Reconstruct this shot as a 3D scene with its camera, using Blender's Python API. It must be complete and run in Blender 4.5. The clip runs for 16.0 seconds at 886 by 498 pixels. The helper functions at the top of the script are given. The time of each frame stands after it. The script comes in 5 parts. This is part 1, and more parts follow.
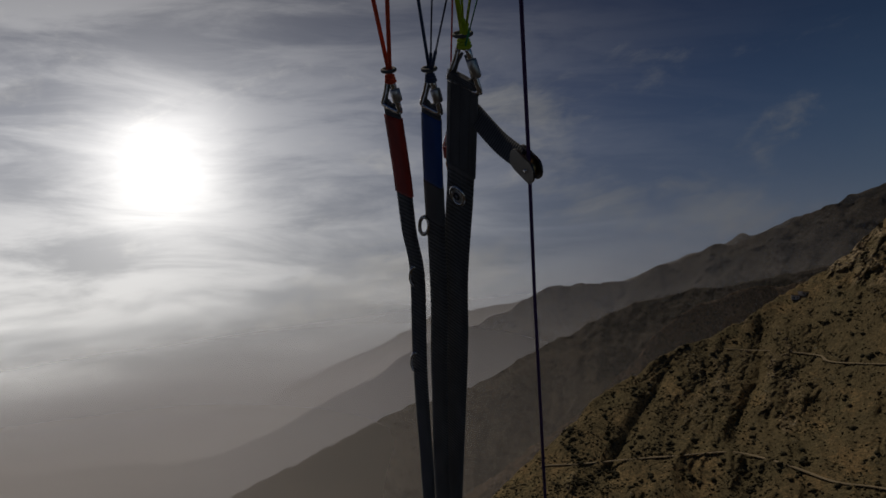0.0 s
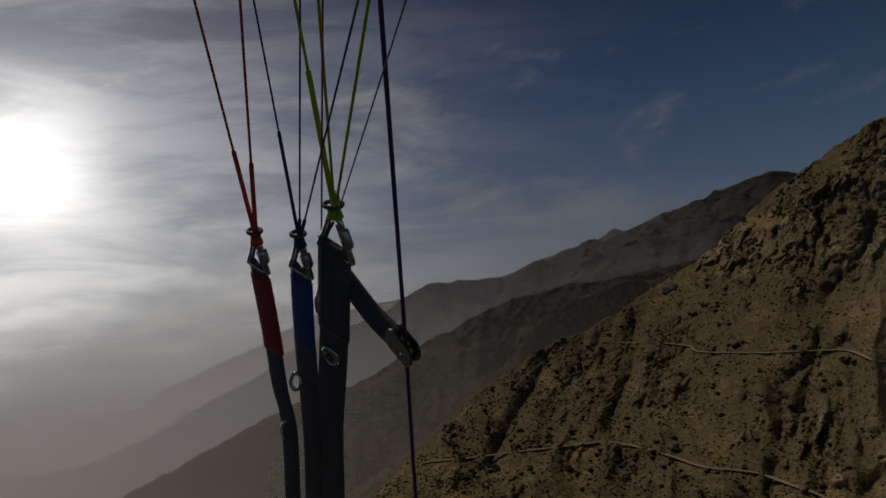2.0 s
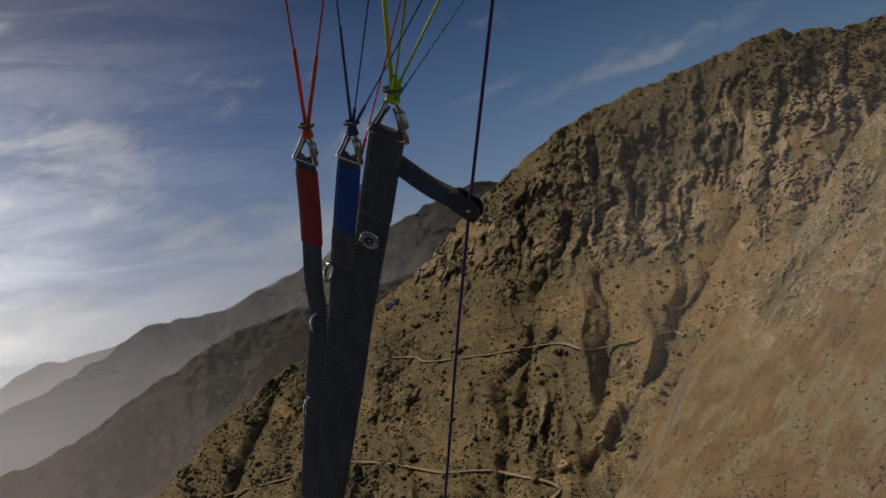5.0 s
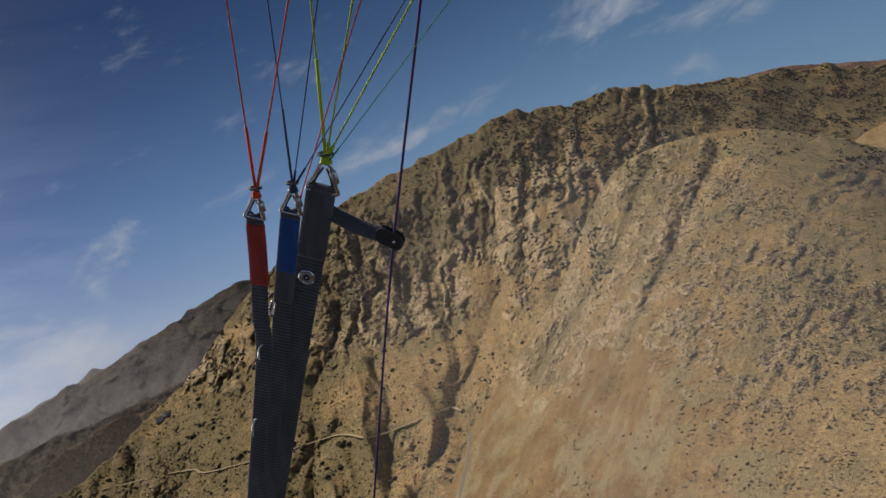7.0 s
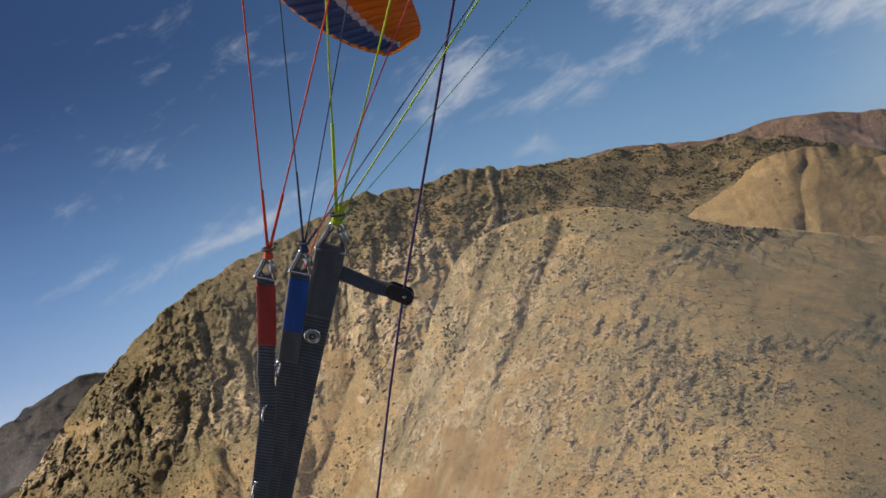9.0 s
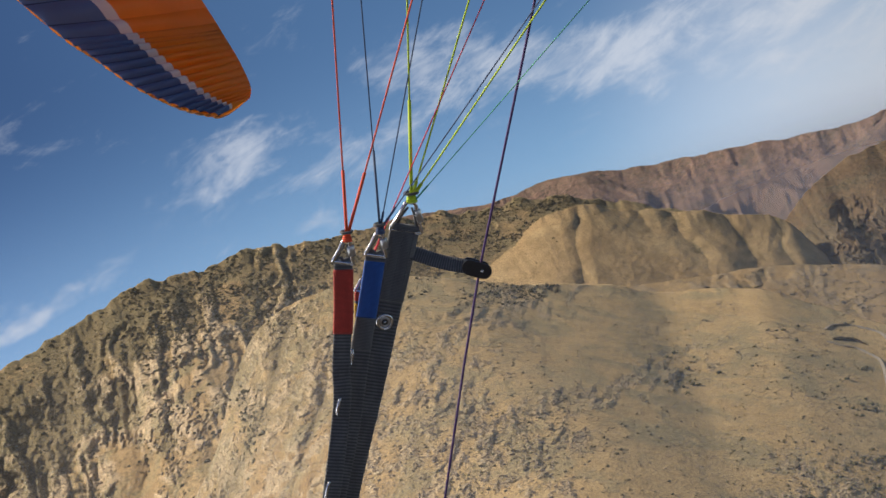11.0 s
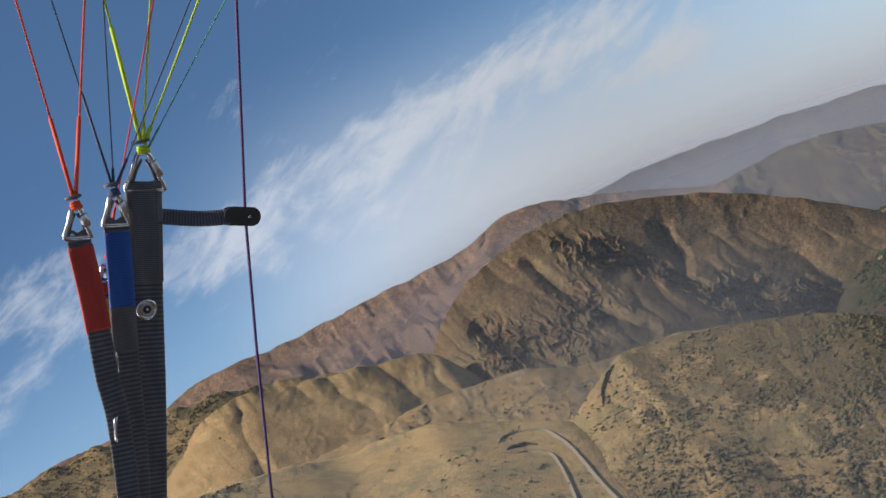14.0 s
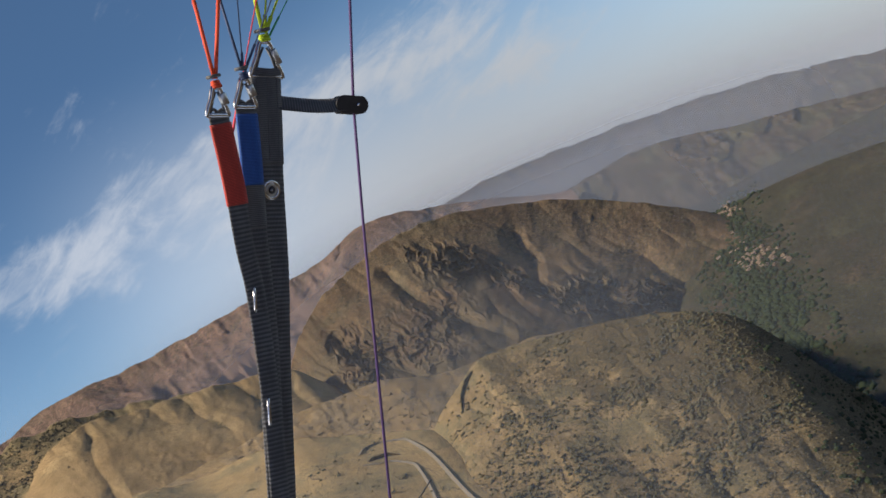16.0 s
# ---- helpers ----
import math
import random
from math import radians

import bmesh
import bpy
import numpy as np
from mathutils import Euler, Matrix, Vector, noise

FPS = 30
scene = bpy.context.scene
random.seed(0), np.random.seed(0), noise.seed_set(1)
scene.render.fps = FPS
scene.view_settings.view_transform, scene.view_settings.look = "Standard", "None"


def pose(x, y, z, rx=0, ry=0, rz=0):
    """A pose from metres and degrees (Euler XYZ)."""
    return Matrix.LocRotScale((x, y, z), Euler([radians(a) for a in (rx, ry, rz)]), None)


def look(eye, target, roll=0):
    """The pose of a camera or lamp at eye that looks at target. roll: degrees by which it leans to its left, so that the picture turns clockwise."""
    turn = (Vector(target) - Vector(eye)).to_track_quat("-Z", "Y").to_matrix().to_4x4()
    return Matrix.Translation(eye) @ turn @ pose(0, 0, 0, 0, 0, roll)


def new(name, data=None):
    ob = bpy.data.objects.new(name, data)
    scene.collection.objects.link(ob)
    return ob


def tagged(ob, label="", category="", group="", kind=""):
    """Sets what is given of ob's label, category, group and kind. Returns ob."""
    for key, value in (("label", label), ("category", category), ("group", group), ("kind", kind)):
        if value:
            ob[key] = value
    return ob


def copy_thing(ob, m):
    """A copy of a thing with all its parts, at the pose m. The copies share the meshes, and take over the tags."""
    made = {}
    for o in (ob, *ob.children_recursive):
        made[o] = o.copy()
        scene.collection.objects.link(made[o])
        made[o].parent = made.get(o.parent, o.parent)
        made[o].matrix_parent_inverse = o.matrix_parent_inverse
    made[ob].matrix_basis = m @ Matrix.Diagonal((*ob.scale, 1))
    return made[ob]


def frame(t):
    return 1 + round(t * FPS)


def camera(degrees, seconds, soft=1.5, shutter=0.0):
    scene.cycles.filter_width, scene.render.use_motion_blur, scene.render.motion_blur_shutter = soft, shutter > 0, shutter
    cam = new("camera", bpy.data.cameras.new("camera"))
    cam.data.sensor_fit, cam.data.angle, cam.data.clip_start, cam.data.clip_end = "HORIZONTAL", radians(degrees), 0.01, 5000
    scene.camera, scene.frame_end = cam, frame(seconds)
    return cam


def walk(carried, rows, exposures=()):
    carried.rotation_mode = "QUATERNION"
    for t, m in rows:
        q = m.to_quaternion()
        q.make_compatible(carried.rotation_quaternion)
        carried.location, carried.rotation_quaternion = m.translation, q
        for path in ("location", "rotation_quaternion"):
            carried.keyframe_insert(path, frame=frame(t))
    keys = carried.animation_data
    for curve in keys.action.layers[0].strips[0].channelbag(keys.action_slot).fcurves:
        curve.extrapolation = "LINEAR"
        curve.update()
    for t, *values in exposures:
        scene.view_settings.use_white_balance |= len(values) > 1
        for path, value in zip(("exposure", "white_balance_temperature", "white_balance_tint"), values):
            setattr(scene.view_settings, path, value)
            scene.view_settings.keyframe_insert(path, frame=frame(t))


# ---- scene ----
cam = camera(47, 16.0, soft=1.6)
walk(cam, [
    (0, pose(0.436, -0.623, -0.145, 89.33, 0.2, 36.19)),
    (0.5, pose(0.359, -0.475, -0.184, 85.88, -1.48, 31.16)),
    (1, pose(0.442, -0.651, -0.112, 87.23, -2.59, 29.54)),
    (1.5, pose(0.455, -0.697, -0.048, 89.67, -2.33, 31.81)),
    (2, pose(0.415, -0.583, -0.016, 89.15, 0.85, 29.4)),
    (2.5, pose(0.429, -0.607, -0.048, 87.52, 1.56, 24.7)),
    (3, pose(0.402, -0.739, -0.078, 88.37, 0.49, 22.01)),
    (3.2, pose(0.397, -0.830, -0.084, 89.01, 0.23, 21.81)),
    (5.3, pose(0.175, -0.779, -0.126, 89.66, 6.56, 12.34)),
    (5.5, pose(0.150, -0.799, -0.132, 89.87, 6.05, 11.05)),
    (6, pose(0.129, -0.875, -0.151, 91.73, 8.84, 7.11)),
    (6.5, pose(0.102, -0.934, -0.161, 92.09, 9.33, 4.09)),
    (7, pose(0.097, -1.039, -0.160, 92.49, 12.61, 0.54)),
    (7.5, pose(0.061, -1.126, -0.103, 96.61, 14.12, 0.27)),
    (8, pose(0.024, -1.046, -0.094, 96.05, 13.9, -2.07)),
    (8.5, pose(0.001, -1.060, -0.133, 94.04, 14.37, -5.66)),
    (9, pose(-0.072, -1.079, -0.152, 95.08, 14.94, -7.87)),
    (9.5, pose(-0.122, -1.043, -0.161, 96.68, 17.24, -10.65)),
    (9.7, pose(-0.131, -1.000, -0.177, 95.67, 18.3, -12.1)),
    (11.8, pose(-0.490, -1.004, -0.153, 96.47, 24.44, -25.15)),
    (12, pose(-0.478, -0.971, -0.169, 96.02, 26.54, -26.65)),
    (12.5, pose(-0.467, -0.877, -0.214, 92.21, 28.68, -32.47)),
    (13, pose(-0.420, -0.723, -0.250, 90.51, 29.42, -37.24)),
    (13.5, pose(-0.480, -0.751, -0.287, 94.96, 36.35, -37.59)),
    (14, pose(-0.493, -0.731, -0.297, 95.39, 38.67, -40.36)),
    (14.5, pose(-0.584, -0.707, -0.322, 92.75, 36.78, -43.45)),
    (15, pose(-0.695, -0.647, -0.282, 91.56, 32.73, -45.9)),
    (15.5, pose(-0.698, -0.599, -0.234, 92.66, 36.76, -47.49)),
    (16, pose(-0.725, -0.597, -0.247, 89.33, 40.74, -50.82)),
], exposures=[(0, -1.9), (1.5, -1.9), (2.5, -1.8), (3.0, -1.38), (3.2, -1.27), (5.3, -0.48), (7, 0.13), (9.5, 0.72), (12, 0.95), (14.5, 0.93), (16, 0.83)])

# ---- world, sun ----
SUN_AZ, SUN_EL = -64.0, 48.0          # degrees; azimuth from +y towards +x
GLOW_AZ, GLOW_EL = -51.6, 3.9         # where the veiled sun shows through the cloud


def heading(az, el):
    a, e = radians(az), radians(el)
    return Vector((math.sin(a) * math.cos(e), math.cos(a) * math.cos(e), math.sin(e)))


class Nodes:
    """Short hand for node trees."""

    def __init__(self, tree):
        self.tree = tree
        self.tree.nodes.clear()

    def add(self, kind, **values):
        n = self.tree.nodes.new(kind)
        for key, value in values.items():
            if key in n.inputs:
                n.inputs[key].default_value = value
        return n

    def link(self, a, b):
        self.tree.links.new(a, b)

    def math(self, op, a, b=None, c=None, clamp=False):
        n = self.tree.nodes.new("ShaderNodeMath")
        n.operation, n.use_clamp = op, clamp
        for i, v in enumerate((a, b, c)):
            if v is None:
                continue
            if isinstance(v, (int, float)):
                n.inputs[i].default_value = v
            else:
                self.link(v, n.inputs[i])
        return n.outputs[0]

    def vec(self, op, a, b=None):
        n = self.tree.nodes.new("ShaderNodeVectorMath")
        n.operation = op
        for i, v in enumerate((a, b)):
            if v is None:
                continue
            if isinstance(v, (tuple, list, Vector)):
                n.inputs[i].default_value = tuple(v)
            else:
                self.link(v, n.inputs[i])
        return n.outputs["Value"] if op in ("DOT_PRODUCT", "LENGTH") else n.outputs["Vector"]

    def mix(self, fac, a, b, blend="MIX"):
        n = self.tree.nodes.new("ShaderNodeMix")
        n.data_type, n.blend_type = "RGBA", blend
        for sock, v in ((n.inputs[0], fac), (n.inputs[6], a), (n.inputs[7], b)):
            if isinstance(v, (int, float)):
                sock.default_value = v
            elif isinstance(v, (tuple, list)):
                sock.default_value = (*v[:3], 1.0)
            else:
                self.link(v, sock)
        return n.outputs[2]

    def noise(self, vector, scale, detail=4.0, rough=0.55, distortion=0.0):
        n = self.add("ShaderNodeTexNoise", Scale=scale, Detail=detail, Roughness=rough, Distortion=distortion)
        if vector is not None:
            self.link(vector, n.inputs["Vector"])
        return n.outputs["Fac"]

    def band(self, value, low, high):
        n = self.tree.nodes.new("ShaderNodeMapRange")
        n.interpolation_type = "SMOOTHSTEP"
        self.link(value, n.inputs[0])
        n.inputs[1].default_value, n.inputs[2].default_value = low, high
        return n.outputs[0]


# cloud streaks: from heading, height angle to heading, height angle; half width; density
STREAKS = (
    (-35.0, 8.6, -30.5, 4.4, 2.2, 1.0), (-32.5, 4.2, -24.5, 1.6, 1.7, 1.0), (-19.2, 4.4, -15.8, 8.2, 1.0, 0.9), (-14.0, 6.9, -9.0, 8.2, 0.8, 0.8),
    (-6.3, 7.2, 0.0, 9.2, 0.9, 0.85), (-0.5, 9.0, 6.6, 10.6, 0.8, 0.8), (-22.0, 0.3, -15.6, 1.8, 1.2, 1.0), (-42.0, -2.2, -37.3, -1.9, 0.9, 0.9),
    (-46.0, -4.7, -32.5, -2.8, 1.1, 1.0), (-35.0, -2.0, -31.4, -1.2, 0.8, 0.7), (-17.5, 17.0, -12.5, 17.0, 1.1, 0.4), (9.4, 12.6, 14.8, 13.9, 0.9, 0.9),
    (15.6, 11.6, 22.6, 12.3, 0.9, 0.9), (14.8, 8.2, 17.8, 8.6, 0.6, 0.6), (24.8, 12.9, 28.4, 13.2, 0.8, 0.6), (22.0, 16.4, 28.6, 14.2, 1.0, 0.6),
    (27.5, 13.4, 37.0, 11.9, 1.5, 1.0), (36.0, 11.8, 46.0, 9.8, 1.7, 1.05), (37.0, 9.0, 46.5, 7.3, 0.9, 0.7), (44.0, 12.0, 55.5, 9.6, 1.4, 0.8),
    (53.0, 8.8, 60.0, 6.8, 1.1, 0.8), (55.5, 5.3, 62.6, 4.0, 0.9, 0.9), (-0.8, 18.3, 2.4, 17.6, 0.9, 0.45), (-7.1, 13.3, -5.2, 12.3, 0.9, 0.5),
    (38.4, 18.7, 40.2, 16.4, 1.2, 0.5), (-13.0, 10.4, -9.6, 10.1, 0.8, 0.4), (10.8, 14.3, 16.0, 14.5, 0.9, 0.6), (-25.5, 10.1, -23.5, 9.2, 0.8, 0.5),
)


def build_world():
    world = bpy.data.worlds.new("sky")
    scene.world = world
    world.use_nodes = True
    n = Nodes(world.node_tree)
    out = n.add("ShaderNodeOutputWorld")
    co = n.add("ShaderNodeTexCoord").outputs["Generated"]
    sep = n.add("ShaderNodeSeparateXYZ")
    n.link(co, sep.inputs[0])
    # the sky goes on below eye level as the haze of the far plain
    up = n.math("MAXIMUM", n.math("MULTIPLY_ADD", sep.outputs[2], 0.85, 0.16), 0.02)
    comb = n.add("ShaderNodeCombineXYZ")
    n.link(sep.outputs[0], comb.inputs[0])
    n.link(sep.outputs[1], comb.inputs[1])
    n.link(up, comb.inputs[2])
    sky = n.add("ShaderNodeTexSky")
    sky.sky_type, sky.sun_disc = "NISHITA", False
    sky.sun_elevation, sky.sun_rotation = radians(SUN_EL), radians(SUN_AZ)
    sky.air_density, sky.dust_density, sky.ozone_density, sky.altitude = 1.0, 0.6, 2.5, 1500
    n.link(n.vec("NORMALIZE", comb.outputs[0]), sky.inputs["Vector"])
    base = n.mix(1.0, sky.outputs[0], (0.47, 0.487, 0.495), "MULTIPLY")
    deep = n.band(sep.outputs[2], -0.02, 0.34)
    base = n.mix(deep, base, n.mix(1.0, base, (0.40, 0.48, 0.60), "MULTIPLY"))
    east = n.band(n.vec("DOT_PRODUCT", co, heading(70, 8)), -0.20, 0.66)
    base = n.mix(1.0, base, n.mix(east, (0.38, 0.455, 0.615), (1.40, 1.38, 1.16)), "MULTIPLY")
    west = n.math("MULTIPLY", n.band(n.vec("DOT_PRODUCT", co, heading(70, 8)), 0.80, 0.30), n.band(sep.outputs[2], 0.10, 0.36))
    base = n.mix(west, base, n.mix(1.0, base, (0.55, 0.56, 0.62), "MULTIPLY"))
    # wind-drawn cirrus: streaks between pairs of headings and height angles, frayed by fine noise
    rot = n.add("ShaderNodeVectorRotate")
    rot.rotation_type = "EULER_XYZ"
    n.link(co, rot.inputs["Vector"])
    rot.inputs["Rotation"].default_value = (0.0, radians(16), 0.0)
    fray = n.add("ShaderNodeTexNoise", Scale=7.0, Detail=5.0, Roughness=0.6)
    n.link(n.vec("MULTIPLY", rot.outputs[0], (1.0, 1.0, 1.8)), fray.inputs["Vector"])
    bent = n.vec("ADD", co, n.vec("MULTIPLY", n.vec("SUBTRACT", fray.outputs["Color"], (0.5, 0.5, 0.5)), (0.09, 0.09, 0.09)))
    flow = n.vec("MULTIPLY", rot.outputs[0], (1.0, 1.0, 2.4))
    fine = n.math("ADD", n.math("MULTIPLY", n.noise(flow, 7.0, 8.0, 0.6, 0.9), 0.62), n.math("MULTIPLY", n.noise(flow, 24.0, 6.0, 0.6, 0.6), 0.38))
    broad = n.noise(n.vec("MULTIPLY", rot.outputs[0], (1.0, 1.0, 2.2)), 2.3, 3.0, 0.5, 0.3)
    streaks = None
    for a0, e0, a1, e1, wide, dense in STREAKS:
        p, q = heading(a0, e0), heading(a1, e1)
        c = (p + q).normalized()
        t = q - p
        size = t.length * 0.62 + radians(0.4)
        t = (t - c * t.dot(c)).normalized()
        u = n.vec("DOT_PRODUCT", bent, t / size)
        v = n.vec("DOT_PRODUCT", bent, c.cross(t) / radians(wide))
        d = n.math("MULTIPLY_ADD", u, u, n.math("MULTIPLY", v, v))
        streaks = n.math("MULTIPLY_ADD", n.math("POWER", 0.50, d), dense, 0.0 if streaks is None else streaks)
    glow_dot = n.vec("DOT_PRODUCT", co, heading(GLOW_AZ, GLOW_EL))
    near = n.band(glow_dot, 0.92, 0.998)
    right = n.band(n.vec("DOT_PRODUCT", co, heading(70, -3)), 0.80, 0.985)
    amount = n.math("MULTIPLY_ADD", n.math("MINIMUM", streaks, 1.15), 0.56, n.math("MULTIPLY", n.math("SUBTRACT", fine, 0.5), 2.7))
    amount = n.math("ADD", amount, n.math("MULTIPLY_ADD", broad, 0.16, 0.02))
    amount = n.math("ADD", amount, n.math("ADD", n.math("MULTIPLY", near, 0.14), n.math("MULTIPLY", right, 0.20)))
    cover = n.band(amount, 0.30, 1.15)
    # haze over the far plain, thickest at the skyline; it slants down towards the valley's end
    slant = n.math("MULTIPLY_ADD", fine, 0.025, n.vec("DOT_PRODUCT", co, (0.219, -0.290, 0.929)))
    low = n.math("ADD", n.math("MULTIPLY", n.band(n.math("MULTIPLY_ADD", fine, 0.03, sep.outputs[2]), 0.17, -0.10), n.math("MULTIPLY_ADD", right, -0.62, 0.62)),
                 n.math("MULTIPLY", n.band(slant, 0.25, 0.03), n.band(n.vec("DOT_PRODUCT", co, heading(70, -3)), 0.74, 0.97)))
    cloud = n.mix(right, n.mix(near, (2.05, 2.2, 2.5), (3.75, 3.72, 3.65)), (1.95, 2.02, 2.14))
    murk = n.mix(right, n.mix(near, (2.4, 2.52, 2.8), (3.9, 3.7, 3.4)), (1.55, 1.59, 1.67))
    colour = n.mix(n.math("MULTIPLY", cover, 0.80, clamp=True), base, cloud)
    colour = n.mix(n.math("MULTIPLY", low, 1.0, clamp=True), colour, murk)
    # the sun behind thin cloud
    core = n.math("POWER", n.math("MAXIMUM", glow_dot, 0.0), 480.0)
    halo = n.math("POWER", n.math("MAXIMUM", glow_dot, 0.0), 110.0)
    wide = n.math("POWER", n.math("MAXIMUM", glow_dot, 0.0), 20.0)
    light = n.math("ADD", n.math("MULTIPLY", core, 18.0), n.math("MULTIPLY", halo, n.math("MULTIPLY_ADD", cover, 4.0, 2.6)))
    light = n.math("ADD", light, n.math("MULTIPLY", wide, n.math("MULTIPLY_ADD", cover, 1.2, 0.22)))
    lower = n.math("POWER", n.math("MAXIMUM", n.vec("DOT_PRODUCT", co, heading(-60, -7)), 0.0), 13.0)
    bands = n.noise(n.vec("MULTIPLY", co, (1.0, 1.0, 5.0)), 5.0, 8.0, 0.6, 0.5)
    light = n.math("ADD", light, n.math("MULTIPLY", lower, n.math("MULTIPLY_ADD", n.band(bands, 0.35, 0.65), 7.5, 7.0)))
    warm = n.mix(1.0, (1.0, 0.965, 0.91), light, "MULTIPLY")
    total = n.mix(1.0, colour, warm, "ADD")
    bg = n.add("ShaderNodeBackground", Strength=0.16)
    n.link(total, bg.inputs[0])
    n.link(bg.outputs[0], out.inputs[0])


build_world()
sun = new("sun", bpy.data.lights.new("sun", "SUN"))
sun.data.energy, sun.data.angle, sun.data.color = 3.0, radians(4.0), (1.0, 0.885, 0.73)
sun.matrix_world = look((0, 0, 0), -heading(SUN_AZ, SUN_EL))


# ---- materials ----
def material(name):
    m = bpy.data.materials.new(name)
    m.use_nodes = True
    n = Nodes(m.node_tree)
    out = n.add("ShaderNodeOutputMaterial")
    bsdf = n.add("ShaderNodeBsdfPrincipled")
    n.link(bsdf.outputs[0], out.inputs[0])
    return m, n, bsdf


def bump(n, bsdf, height, strength, distance):
    b = n.add("ShaderNodeBump", Strength=strength, Distance=distance)
    n.link(height, b.inputs["Height"])
    n.link(b.outputs[0], bsdf.inputs["Normal"])


def terrain(name, soil, rock, scrub, size=1.0, dirt=(0.5, 0.36, 0.2), relief=0.8, grass=None, tuft=2.0):
    """Bare earth, bedrock and low scrub; the shares come from the mesh's own cover attributes. size: metres of the grain."""
    m, n, bsdf = material(name)
    co = n.add("ShaderNodeTexCoord").outputs["Object"]
    att = {}
    for key in ("rock", "scrub", "pale", "rust", "tone"):
        a = n.add("ShaderNodeAttribute")
        a.attribute_name = key
        att[key] = a.outputs["Fac"]
    wide = n.noise(co, 0.006 / size, 5.0, 0.6, 0.4)
    mid = n.noise(co, 0.035 / size, 6.0, 0.65)
    fine = n.noise(co, 0.22 / size, 5.0, 0.7)
    earth = n.mix(n.band(wide, 0.35, 0.7), soil, dirt)
    earth = n.mix(n.math("MULTIPLY", n.band(fine, 0.45, 0.72), 0.5), earth, tuple(c * 0.66 for c in soil))
    earth = n.mix(n.math("MULTIPLY", n.band(mid, 0.42, 0.64), 0.5), earth, tuple(c * 0.84 for c in dirt))
    stone = n.mix(n.band(mid, 0.35, 0.65), rock, tuple(c * 0.76 for c in rock))
    stone = n.mix(n.math("MULTIPLY", n.band(fine, 0.5, 0.75), 0.6), stone, tuple(c * 0.58 for c in rock))
    warp = n.add("ShaderNodeTexNoise", Scale=0.05 / size, Detail=3.0)
    n.link(co, warp.inputs["Vector"])
    bent = n.vec("ADD", n.vec("MULTIPLY", co, (1.0, 1.0, 0.55)), n.vec("MULTIPLY", warp.outputs["Color"], (14.0 * size, 14.0 * size, 14.0 * size)))
    cells = n.add("ShaderNodeTexVoronoi", Scale=0.075 / size)
    cells.feature = "DISTANCE_TO_EDGE"
    n.link(bent, cells.inputs["Vector"])
    cells2 = n.add("ShaderNodeTexVoronoi", Scale=0.21 / size)
    cells2.feature = "DISTANCE_TO_EDGE"
    n.link(bent, cells2.inputs["Vector"])
    tone = n.add("ShaderNodeTexVoronoi", Scale=0.075 / size)
    n.link(bent, tone.inputs["Vector"])
    grey = n.add("ShaderNodeSeparateXYZ")
    n.link(tone.outputs["Color"], grey.inputs[0])
    stone = n.mix(n.math("MULTIPLY", grey.outputs[0], 0.35), stone, tuple(c * 1.25 for c in rock))
    crack = n.math("MULTIPLY", n.band(cells.outputs["Distance"], 0.16, 0.0), n.band(wide, 0.25, 0.55))
    crack = n.math("MAXIMUM", crack, n.math("MULTIPLY", n.band(cells2.outputs["Distance"], 0.14, 0.0), 0.6))
    stone = n.mix(n.math("MULTIPLY", crack, 0.45), stone, tuple(c * 0.42 for c in rock))
    earth = n.mix(att["rust"], earth, n.mix(1.0, earth, (0.55, 0.47, 0.38), "MULTIPLY"))
    rocky = n.band(n.math("ADD", n.math("MULTIPLY", att["rock"], 0.8), n.math("MULTIPLY_ADD", mid, 0.8, -0.40)), 0.18, 0.62)
    earth = n.mix(1.0, earth, n.mix(n.band(att["tone"], 0.1, 0.9), (0.80, 0.79, 0.77), (1.17, 1.16, 1.13)), "MULTIPLY")
    col = n.mix(rocky, earth, stone)
    if grass:
        sward = n.math("ADD", n.math("MULTIPLY", n.noise(co, 0.014 / size, 5.0, 0.6, 0.6), 1.0), n.math("MULTIPLY", fine, 0.35))
        col = n.mix(n.math("MULTIPLY", n.band(sward, 0.62, 0.80), 0.75), col, grass)
    speck = n.math("ADD", n.math("MULTIPLY", fine, 0.9), n.math("MULTIPLY", mid, 0.6))
    green = n.band(n.math("ADD", n.math("MULTIPLY", att["scrub"], 0.75), n.math("ADD", speck, -0.75)), 0.32, 0.62)
    col = n.mix(n.math("MULTIPLY", green, 0.85), col, scrub)
    # single tufts and stones, too small to build
    warped = n.vec("ADD", co, n.vec("MULTIPLY", warp.outputs["Color"], (0.7 * tuft, 0.7 * tuft, 0.7 * tuft)))
    dots = n.add("ShaderNodeTexVoronoi", Scale=1.0 / tuft)
    n.link(warped, dots.inputs["Vector"])
    pick = n.add("ShaderNodeSeparateXYZ")
    n.link(dots.outputs["Color"], pick.inputs[0])
    share = n.math("MULTIPLY_ADD", att["scrub"], 0.75, n.math("MULTIPLY_ADD", mid, 0.9, -0.38))
    chosen = n.band(n.math("SUBTRACT", share, pick.outputs[0]), 0.0, 0.08)
    spot = n.math("MULTIPLY", n.band(dots.outputs["Distance"], 0.52, 0.26), chosen)
    col = n.mix(n.math("MULTIPLY", spot, n.math("MULTIPLY_ADD", pick.outputs[1], 0.4, 0.6)), col, tuple(c * 0.62 for c in scrub))
    bright = n.math("MULTIPLY", n.band(dots.outputs["Distance"], 0.45, 0.2), n.math("MULTIPLY", n.band(pick.outputs[2], 0.72, 0.80), att["rock"]))
